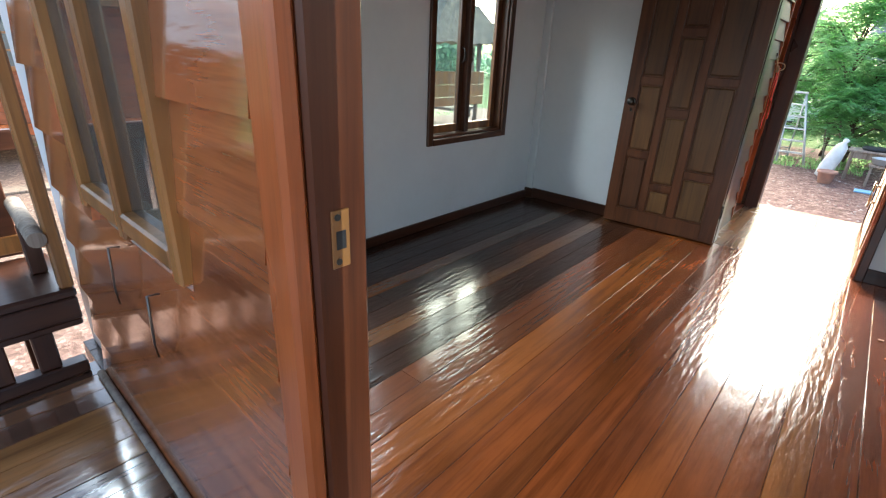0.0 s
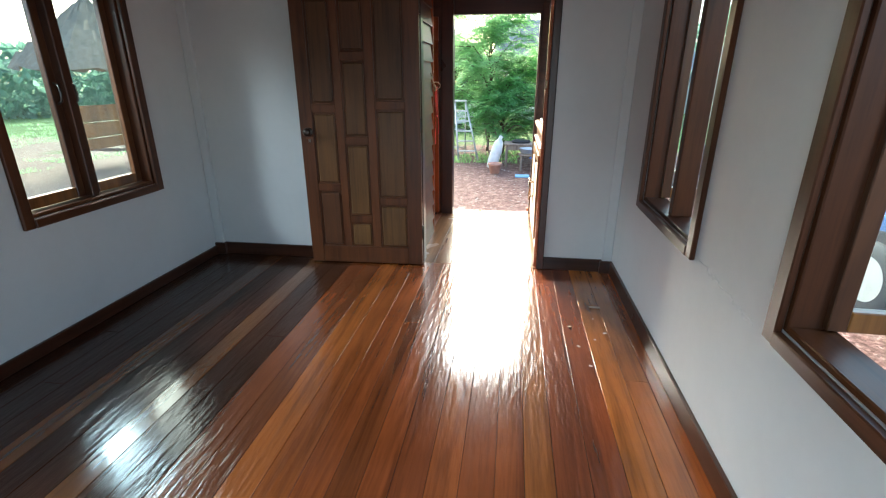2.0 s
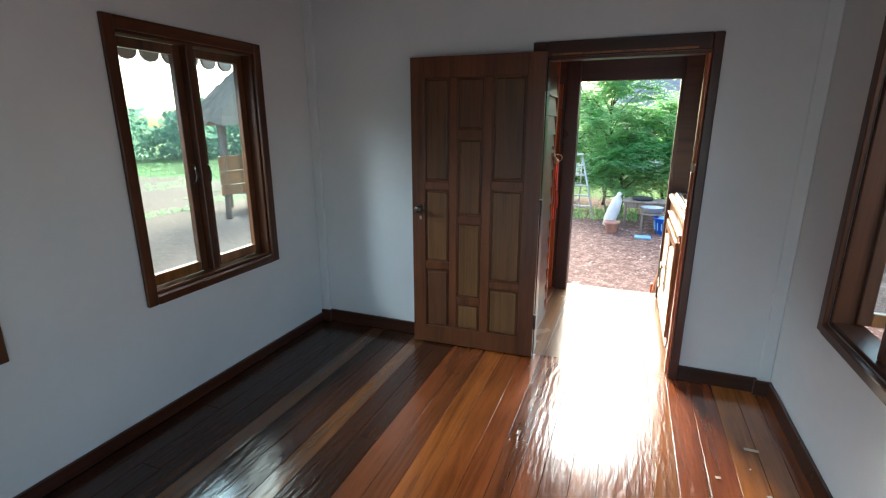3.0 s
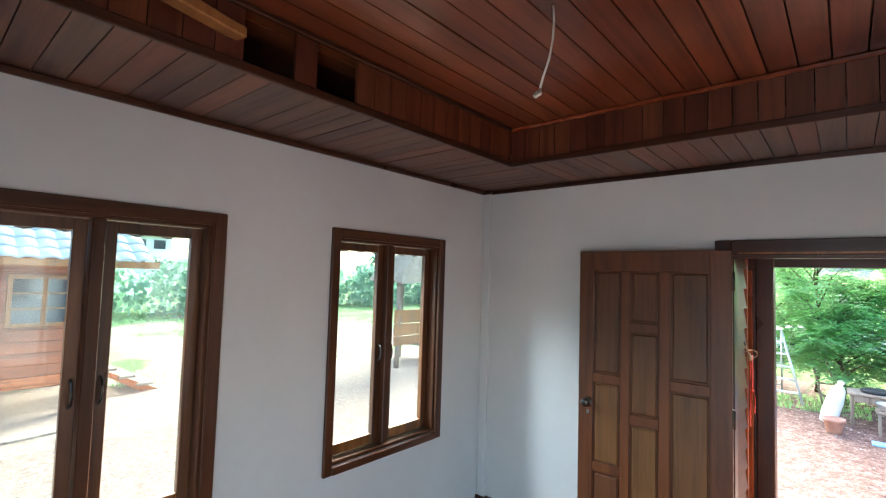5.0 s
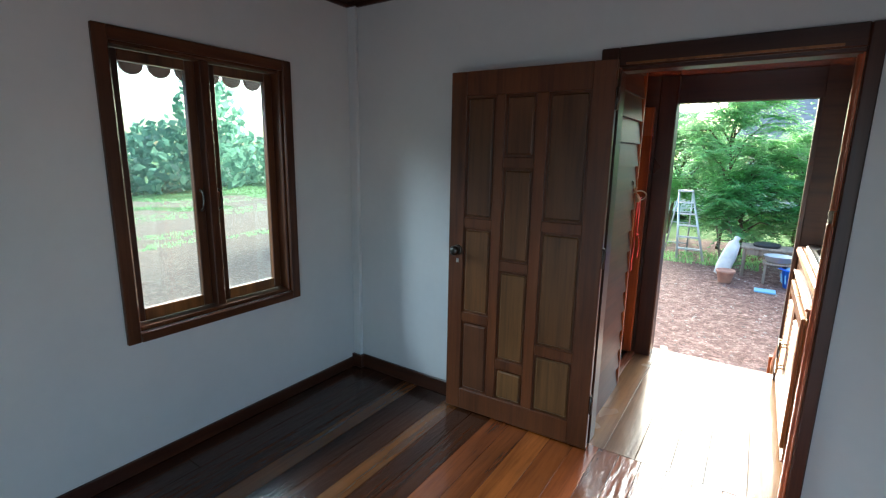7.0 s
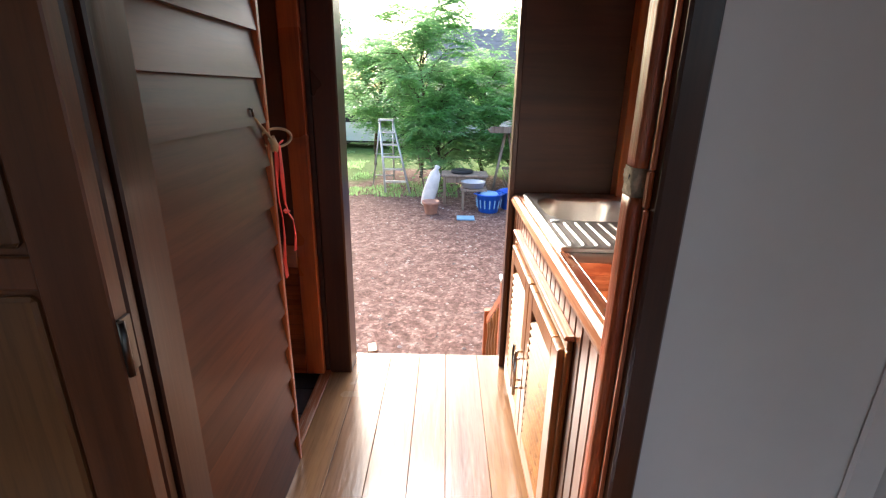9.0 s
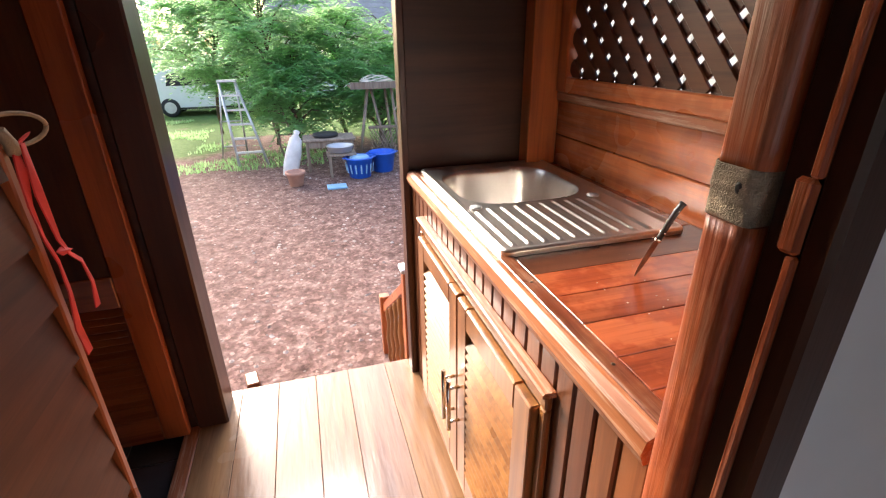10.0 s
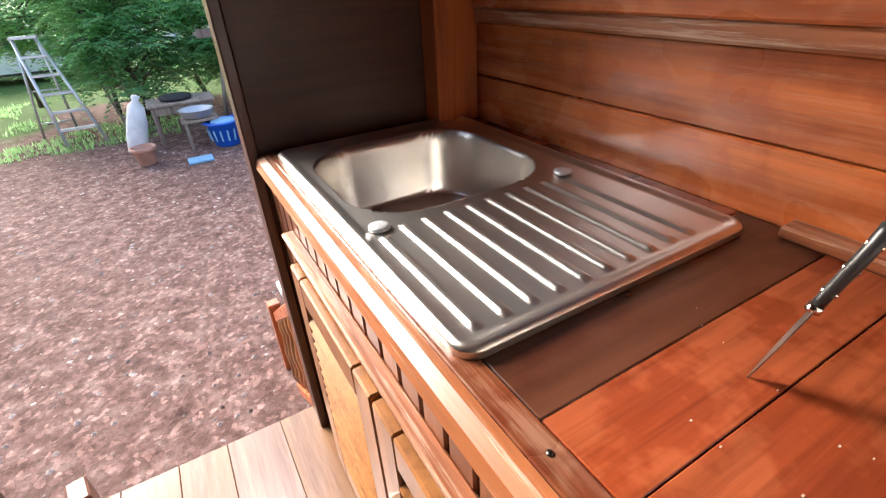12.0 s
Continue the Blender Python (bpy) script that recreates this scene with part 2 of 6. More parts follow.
M_HOUSEWALL = wood("far_house_boards", [(0, (0.28, 0.080, 0.032)), (0.5, (0.34, 0.105, 0.040)), (1, (0.24, 0.068, 0.030))], 'y', rough=0.35)
M_WHITE = plain("white_wall_paint", (0.66, 0.66, 0.65), rough=0.6, vary=0.05, scale=1.5, bump=0.06)
M_COLUMN = plain("white_column_paint", (0.68, 0.68, 0.67), rough=0.55, vary=0.04, scale=2.0, bump=0.05)
M_STEEL = plain("brushed_steel", (0.80, 0.77, 0.72), rough=0.33, metal=1.0, vary=0.06, scale=9.0, bump=0.02)
M_STEEL_DARK = plain("brass_black", (0.10, 0.09, 0.08), rough=0.3, metal=1.0, vary=0.1)
M_CHROME = plain("chrome", (0.70, 0.68, 0.64), rough=0.14, metal=1.0, vary=0.05)
M_ALU = plain("dull_aluminium", (0.60, 0.61, 0.62), rough=0.45, metal=0.6, vary=0.1)
M_BLACK = plain("black_plastic", (0.018, 0.017, 0.017), rough=0.4, vary=0.2)
M_BLADE = plain("knife_steel", (0.22, 0.17, 0.14), rough=0.35, metal=0.8, vary=0.4, scale=30)
M_GLASS = glass("window_glass")
M_GLASS_FRONT = glass("shiny_front_glass", (0.45, 0.50, 0.48), 0.03, 0.40)
M_CORD = plain("white_cord", (0.70, 0.67, 0.58), rough=0.5, vary=0.08)
M_ROPE = plain("straw_rope", (0.42, 0.33, 0.20), rough=0.8, vary=0.3, scale=30, bump=0.5)
M_RED = plain("red_ribbon", (0.75, 0.05, 0.03), rough=0.5, vary=0.15, scale=20)
M_TILE = plain("dark_floor_tile", (0.06, 0.062, 0.06), rough=0.3, vary=0.2)
M_STONEBIT = plain("pale_chips", (0.55, 0.42, 0.30), rough=0.8, vary=0.2)
M_PEBBLE = plain("pebble", (0.20, 0.13, 0.11), rough=0.9, vary=0.5, scale=3.0, far=(0.42, 0.36, 0.32))
M_BAG = plain("white_sack", (0.72, 0.72, 0.70), rough=0.6, vary=0.12, scale=10, bump=0.4)
M_POT = plain("terracotta", (0.45, 0.24, 0.17), rough=0.8, vary=0.2)
M_BLUE = plain("blue_plastic", (0.015, 0.12, 0.62), rough=0.35, vary=0.12)
M_LIGHTBLUE = plain("pale_blue_plastic", (0.25, 0.48, 0.70), rough=0.4, vary=0.12)
M_RUBBER = plain("rubber", (0.02, 0.02, 0.022), rough=0.7, vary=0.2)
M_CARWHITE = plain("white_car_paint", (0.78, 0.79, 0.80), rough=0.2, vary=0.03)
M_CARBLUE = plain("blue_car_paint", (0.05, 0.13, 0.33), rough=0.25, vary=0.08)
M_CARGLASS = plain("dark_car_glass", (0.02, 0.03, 0.04), rough=0.08, vary=0.1, bump=0)
M_REDLAMP = plain("red_lamp", (0.5, 0.02, 0.03), rough=0.2, vary=0.1)
M_CONCRETE = plain("grey_block_wall", (0.36, 0.36, 0.35), rough=0.85, vary=0.2, scale=2.0, bump=0.4)
M_ROOFTILE = plain("grey_roof_tile", (0.30, 0.29, 0.30), rough=0.6, vary=0.12, scale=3.0)
M_ROOFBLUE = plain("blue_grey_roof_tile", (0.34, 0.37, 0.39), rough=0.6, vary=0.12, scale=3.0)
M_BARK = plain("bark", (0.13, 0.09, 0.06), rough=0.9, vary=0.35, scale=8, bump=0.8)
M_THATCH = plain("thatch", (0.26, 0.21, 0.15), rough=0.95, vary=0.3, scale=8, bump=0.8)


def leaf(name, a, b_, through_=(0.46, 0.72, 0.34)):
    m, nt, b = nodes_of(name)
    rnd = nt.nodes.new("ShaderNodeNewGeometry").outputs["Random Per Island"]
    nt.links.new(ramp(nt, rnd, [(0.0, a), (0.6, b_), (1.0, tuple(min(1, 1.5 * c) for c in b_))]), b.inputs["Base Color"])
    b.inputs["Roughness"].default_value = 0.45
    b.inputs["Subsurface Weight"].default_value = 0.0
    tr = nt.nodes.new("ShaderNodeBsdfTranslucent")
    tr.inputs[0].default_value = (*through_, 1)
    mx = nt.nodes.new("ShaderNodeMixShader")
    mx.inputs[0].default_value = 0.55
    nt.links.new(b.outputs[0], mx.inputs[1])
    nt.links.new(tr.outputs[0], mx.inputs[2])
    nt.links.new(mx.outputs[0], nt.nodes["Material Output"].inputs[0])
    return m


M_LEAF = leaf("feathery_leaves", (0.09, 0.23, 0.10), (0.20, 0.43, 0.18))
# distance haze is put into the far leaves' colour as a bluish tone
M_LEAF_HAZED = leaf("hazed_far_leaves", (0.05, 0.11, 0.08), (0.10, 0.19, 0.13), (0.30, 0.50, 0.34))
M_GRASS = leaf("grass_blades", (0.07, 0.16, 0.03), (0.12, 0.25, 0.05))


def ground_material():
    m, nt, b = nodes_of("red_gravel_ground")
    big = node(nt, "ShaderNodeTexNoise", Scale=0.35, Detail=5.0)
    nt.links.new(coords(nt), big.inputs[0])
    mid = node(nt, "ShaderNodeTexNoise", Scale=6.5, Detail=8.0, Roughness=0.78)
    nt.links.new(coords(nt), mid.inputs[0])
    vor = node(nt, "ShaderNodeTexVoronoi", Scale=34.0)
    nt.links.new(coords(nt), vor.inputs["Vector"])
    soil = ramp(nt, mid.outputs[0], [(0.32, (0.085, 0.046, 0.037)), (0.50, (0.20, 0.122, 0.102)), (0.68, (0.36, 0.26, 0.225))])
    chips = ramp(nt, vor.outputs["Color"], [(0.2, (0.6, 0.58, 0.56)), (0.7, (1.05, 1.0, 1.0)), (0.92, (1.9, 1.9, 1.9))])
    soil = mixed(nt, 0.8, soil, chips, 'MULTIPLY')
    green = ramp(nt, mid.outputs[0], [(0.3, (0.05, 0.10, 0.025)), (0.7, (0.13, 0.21, 0.06))])
    # grass: past the gravel yard, in uneven patches
    sep = nt.nodes.new("ShaderNodeSeparateXYZ")
    nt.links.new(coords(nt), sep.inputs[0])

    def ranged(sock, a, c):
        r = nt.nodes.new("ShaderNodeMapRange")
        r.inputs[1].default_value, r.inputs[2].default_value = a, c
        nt.links.new(sock, r.inputs[0])
        return r.outputs[0]

    def two(op, p, q):
        n = nt.nodes.new("ShaderNodeMath")
        n.operation = op
        for i, v in enumerate((p, q)):
            if isinstance(v, float):
                n.inputs[i].default_value = v
            else:
                nt.links.new(v, n.inputs[i])
        return n.outputs[0]
    west = ranged(sep.outputs[0], -9.0, -34.0)
    pale = mixed(nt, 0.8, (0.27, 0.20, 0.158), chips, 'MULTIPLY')
    soil = mixed(nt, two('MULTIPLY', ranged(sep.outputs[0], -3.0, -6.0), 0.85), soil, pale)
    north = ranged(sep.outputs[1], 13.5, 17.5)
    base = two('MAXIMUM', west, north)
    amount = two('ADD', base, two('MULTIPLY', two('SUBTRACT', big.outputs[0], 0.5), 2.4))
    mask = ramp(nt, amount, [(0.45, (0, 0, 0)), (0.62, (1, 1, 1))])
    nt.links.new(mixed(nt, mask, soil, green), b.inputs["Base Color"])
    b.inputs["Roughness"].default_value = 0.95
    b.inputs["Specular IOR Level"].default_value = 0.15
    bumped(nt, b, mid.outputs[0], 0.8, 0.05)
    return m


M_GROUND = ground_material()


# ================= building helpers =================
def add_box(bm, a, b, bevel=0.0):
    a, b = Vector(a), Vector(b)
    lo = Vector([min(p, q) for p, q in zip(a, b)])
    hi = Vector([max(p, q) for p, q in zip(a, b)])
    c = [bm.verts.new((x, y, z)) for x in (lo.x, hi.x) for y in (lo.y, hi.y) for z in (lo.z, hi.z)]
    faces = [bm.faces.new([c[i] for i in f]) for f in
             ((0, 1, 3, 2), (4, 6, 7, 5), (0, 4, 5, 1), (2, 3, 7, 6), (0, 2, 6, 4), (1, 5, 7, 3))]
    if bevel:
        edges = list({e for f in faces for e in f.edges})
        bmesh.ops.bevel(bm, geom=edges, offset=bevel, segments=1, affect='EDGES')
    return c


def box(a, b, bevel=0.0):
    bm = bmesh.new()
    add_box(bm, a, b, bevel)
    return bm


def turned(bm, m):
    bmesh.ops.transform(bm, matrix=m, verts=bm.verts)
    return bm


def rod(points, radius, sides=8, taper=1.0):
    """A round bar along points, closed at both ends."""
    bm = bmesh.new()
    add_rod(bm, points, radius, sides, taper)
    return bm


def add_rod(bm, points, radius, sides=8, taper=1.0):
    pts = [Vector(p) for p in points]
    rings = []
    for i, p in enumerate(pts):
        d = (pts[min(i + 1, len(pts) - 1)] - pts[max(i - 1, 0)]).normalized()
        q = d.to_track_quat('Z', 'Y')
        r = radius * (1 + (taper - 1) * i / max(1, len(pts) - 1))
        rings.append([bm.verts.new(p + q @ Vector((r * math.cos(a), r * math.sin(a), 0)))
                      for a in [2 * math.pi * k / sides for k in range(sides)]])
    for u, v in zip(rings, rings[1:]):
        for k in range(sides):
            f = bm.faces.new((u[k], u[(k + 1) % sides], v[(k + 1) % sides], v[k]))
            f.smooth = True
    bm.faces.new(rings[0][::-1])
    bm.faces.new(rings[-1])


def lathe(profile, sides=20, centre=(0, 0, 0)):
    """Turns (radius, height) pairs round an upright axis."""
    bm = bmesh.new()
    cx, cy, cz = centre
    rings = [[bm.verts.new((cx + r * math.cos(2 * math.pi * k / sides), cy + r * math.sin(2 * math.pi * k / sides), cz + z))
              for k in range(sides)] for r, z in profile]
    for u, v in zip(rings, rings[1:]):
        for k in range(sides):
            f = bm.faces.new((u[k], u[(k + 1) % sides], v[(k + 1) % sides], v[k]))
            f.smooth = True
    bm.faces.new(rings[0][::-1])
    bm.faces.new(rings[-1])
    return bm


def prism(outline, axis, lo, hi, bevel=0.0):
    """A flat outline pushed along an axis; outline pairs are the two other axes in order."""
    bm = bmesh.new()
    i = 'xyz'.index(axis)

    def at(p, v):
        c = list(p)
        c.insert(i, v)
        return c
    a = [bm.verts.new(at(p, lo)) for p in outline]
    b = [bm.verts.new(at(p, hi)) for p in outline]
    n = len(outline)
    fs = [bm.faces.new(a), bm.faces.new(b[::-1])] + [bm.faces.new((a[k], b[k], b[(k + 1) % n], a[(k + 1) % n])) for k in range(n)]
    bmesh.ops.recalc_face_normals(bm, faces=bm.faces)
    if bevel:
        bmesh.ops.bevel(bm, geom=list(bm.edges), offset=bevel, segments=2, affect='EDGES')
    return bm


def mesh_of(name, bm, material):
    me = bpy.data.meshes.new(name)
    bm.to_mesh(me)
    bm.free()
    for mt in (material if isinstance(material, (list, tuple)) else [material]):
        me.materials.append(mt)
    return me


def part(name, bm, material, parent, label=""):
    ob = new(name, mesh_of(name, bm, material))
    if parent is not None:
        ob.parent = parent
        ob.matrix_parent_inverse = parent.matrix_basis.inverted() if parent.parent is None else Matrix.Identity(4)
    return tagged(ob, label)


def thing(name, at, label, category, group="", kind=""):
    ob = new(name)
    ob.empty_display_size = 0.1
    ob.matrix_basis = Matrix.Translation(at)
    return tagged(ob, label, category, group, kind)


def single(name, bm, material, label, category, group="", kind=""):
    return tagged(new(name, mesh_of(name, bm, material)), label, category, group, kind)

# ================= the large structure =================
XL, XR, YF, YE, ZC = -2.40, 0.74, 0.40, 4.00, 2.47      # room's inner faces and soffit
GROUND = -0.75
WIN_Z0, WIN_Z1 = 0.645, 2.04
LEFT_WINDOWS = [(0.945, 1.915), (2.515, 3.495)]
RIGHT_WINDOWS = [(1.02, 1.95), (2.555, 3.47)]
CASE = 0.045


def wall_with_holes(name, axis, lo, hi, u0, u1, z0, z1, holes, label):
    """A wall lo..hi thick along axis, from u0 to u1, with holes (u0, u1, z0, z1), as one solid mesh."""
    bm = bmesh.new()

    def slab(a0, a1, b0, b1):
        if a1 - a0 > 1e-4 and b1 - b0 > 1e-4:
            if axis == 'x':
                add_box(bm, (lo, a0, b0), (hi, a1, b1))
            else:
                add_box(bm, (a0, lo, b0), (a1, hi, b1))
    at = u0
    for h0, h1, k0, k1 in sorted(holes):
        slab(at, h0, z0, z1)
        slab(h0, h1, z0, k0)
        slab(h0, h1, k1, z1)
        at = h1
    slab(at, u1, z0, z1)
    return single(name, bm, M_WHITE, label, "wall", kind="structure")


def hole(w):
    return (w[0] + CASE, w[1] - CASE, WIN_Z0 + CASE, WIN_Z1 - CASE)


wall_with_holes("wall_west", 'x', XL - 0.12, XL, 0.345, 4.12, -0.05, 2.75, [hole(w) for w in LEFT_WINDOWS],
                "white painted plaster wall with two wooden windows")
wall_with_holes("wall_east", 'x', XR, XR + 0.12, 0.27, 4.0, -0.05, 2.75, [hole(w) for w in RIGHT_WINDOWS],
                "white painted plaster wall with two open wooden windows")
wall_with_holes("wall_north", 'y', YE, YE + 0.10, XL, XR + 0.12, -0.05, 2.75, [(-0.70, 0.236, -0.05, 1.975)],
                "white painted plaster wall with the back doorway")
wall_with_holes("wall_south", 'y', 0.322, YF, XL, XR, -0.05, 2.75, [(-0.54, 0.40, -0.05, 2.02), (-1.53, -0.92, 0.86, 1.95)],
                "white painted plaster wall with the front doorway")
for i, (x0, x1) in enumerate(((XL, XL + 0.07), (XR - 0.07, XR))):
    single("column_%d" % (i + 1), box((x0, YE - (0.030, 0.012)[i], 0), (x1, YE, ZC), 0.006), M_WHITE,
           "white plastered corner column", "column", kind="structure")

bm = bmesh.new()
fs = random.Random(15)
for k in range(26):
    yk, zk = 2.49 - 0.018 * k, 0.655 - 0.0012 * k + fs.uniform(-0.008, 0.008)
    add_box(bm, (XR - 0.0025, yk, zk), (XR + 0.002, yk + 0.02, zk + fs.uniform(0.004, 0.013)))
single("trim_filler_streak", bm, M_COLUMN, "rough white filler streak smeared along the wall between windows", "filler", kind="structure")

# baseboards, stepping round the corner columns
BB, BT = 0.095, 0.018
for i, (a, b, mt) in enumerate((
        ((XL, YF, 0), (XL + BT, YE - 0.030, 0.070), M_TRIM_Y),
        ((XL, YE - 0.030 - BT, 0), (XL + 0.07 + BT, YE - 0.030, BB), M_TRIM_X),
        ((XL + 0.07, YE - 0.030, 0), (XL + 0.07 + BT, YE - BT, BB), M_TRIM_Y),
        ((XL + 0.07, YE - BT, 0), (-0.757, YE, BB), M_TRIM_X),
        ((0.247, YE - BT, 0), (XR - 0.07, YE, BB), M_TRIM_X),
        ((XR - 0.07 - BT, YE - 0.030, 0), (XR - 0.07, YE - BT, BB), M_TRIM_Y),
        ((XR - 0.07 - BT, YE - 0.030 - BT, 0), (XR, YE - 0.030, BB), M_TRIM_X),
        ((XR - BT, YF, 0), (XR, YE - 0.030 - BT, BB), M_TRIM_Y))):
    single("baseboard_%d" % (i + 1), box(a, b, 0.003), mt, "dark varnished wooden baseboard along the wall", "baseboard", kind="structure")

# ---- ceiling: a soffit ring, upright tray sides, raised boards; one mesh ----
TX0, TX1, TY0, TY1, TZ = -1.74, 0.08, 1.06, 3.34, 2.70


def ceiling():
    bm = bmesh.new()

    def boards(u0, u1, width, make, mat, gap=0.004):
        n0 = len(bm.faces)
        u = u0
        while u < u1 - 1e-4:
            v = min(u + width, u1)
            make(u + gap / 2, v - gap / 2)
            u = v
        bm.faces.ensure_lookup_table()
        for f in bm.faces[n0:]:
            f.material_index = mat
    z0, z1 = ZC, ZC + 0.018
    jig = random.Random(4)

    def lay(a, b):
        d = jig.uniform(0, 0.003)
        add_box(bm, (a[0], a[1], a[2] + d), b)
    boards(YF, YE, 0.098, lambda u, v: lay((XL, u, z0), (TX0, v, z1)), 0)
    boards(YF, YE, 0.098, lambda u, v: lay((TX1, u, z0), (XR, v, z1)), 0)
    boards(TX0, TX1, 0.098, lambda u, v: lay((u, TY1, z0), (v, YE, z1)), 1)
    boards(TX0, TX1, 0.098, lambda u, v: lay((u, YF, z0), (v, TY0, z1)), 1)
    # upright sides, a few boards left out on the west side
    missing = {6, 7, 9, 10}
    k = [0]

    def west(u, v):
        if k[0] not in missing:
            add_box(bm, (TX0 - 0.016, u, z1), (TX0, v, TZ))
        k[0] += 1
    boards(TY0, TY1, 0.098, west, 2)
    boards(TY0, TY1, 0.098, lambda u, v: add_box(bm, (TX1, u, z1), (TX1 + 0.016, v, TZ)), 2)
    boards(TX0, TX1, 0.098, lambda u, v: add_box(bm, (u, TY1, z1), (v, TY1 + 0.016, TZ)), 2)
    boards(TX0, TX1, 0.098, lambda u, v: add_box(bm, (u, TY0 - 0.016, z1), (v, TY0, TZ)), 2)
    # raised field
    boards(TX0 - 0.2, TX1 + 0.2, 0.108, lambda u, v: add_box(bm, (u, TY0 - 0.2, TZ + jig.uniform(0, 0.003)), (v, TY1 + 0.2, TZ + 0.02)), 3, 0.007)
    # closing deck above, dark
    n0 = len(bm.faces)
    add_box(bm, (XL - 0.12, 0.27, 2.752), (XR + 0.12, 4.12, 2.79))
    bm.faces.ensure_lookup_table()
    for f in bm.faces[n0:]:
        f.material_index = 2
    me = mesh_of("ceiling", bm, [M_SOFFIT_X, M_SOFFIT_Y, M_TRAY, M_CEIL])
    tagged(new("ceiling", me), "red-brown varnished board ceiling with a raised tray", "ceiling", kind="structure")


ceiling()
for i, (a, b, mt) in enumerate((
        ((XL, YF, ZC - 0.028), (XL + 0.022, YE - 0.030, ZC), M_TRIM_Y), ((XR - 0.022, YF, ZC - 0.028), (XR, YE - 0.030, ZC), M_TRIM_Y),
        ((XL + 0.07, YE - 0.022, ZC - 0.028), (XR - 0.07, YE, ZC), M_TRIM_X), ((XL + 0.022, YF, ZC - 0.028), (XR - 0.022, YF + 0.022, ZC), M_TRIM_X),
        ((XL, YE - 0.052, ZC - 0.028), (XL + 0.092, YE - 0.030, ZC), M_TRIM_X), ((XR - 0.092, YE - 0.052, ZC - 0.028), (XR, YE - 0.030, ZC), M_TRIM_X),
        ((TX0, TY1 - 0.02, TZ - 0.022), (TX1, TY1, TZ - 0.002), M_ORANGE_X), ((TX0, TY0, TZ - 0.022), (TX0 + 0.02, TY1 - 0.02, TZ - 0.002), M_TRIM_Y),
        ((TX0 - 0.004, TY0, ZC - 0.012), (TX0 + 0.016, TY1, ZC + 0.022), M_TRIM_Y), ((TX0 + 0.016, TY1 - 0.016, ZC - 0.012), (TX1, TY1 + 0.004, ZC + 0.022), M_TRIM_X))):
    single("trim_%d" % (i + 1), box(a, b, 0.004), mt, "dark wooden moulding along the ceiling edge", "moulding", kind="structure")


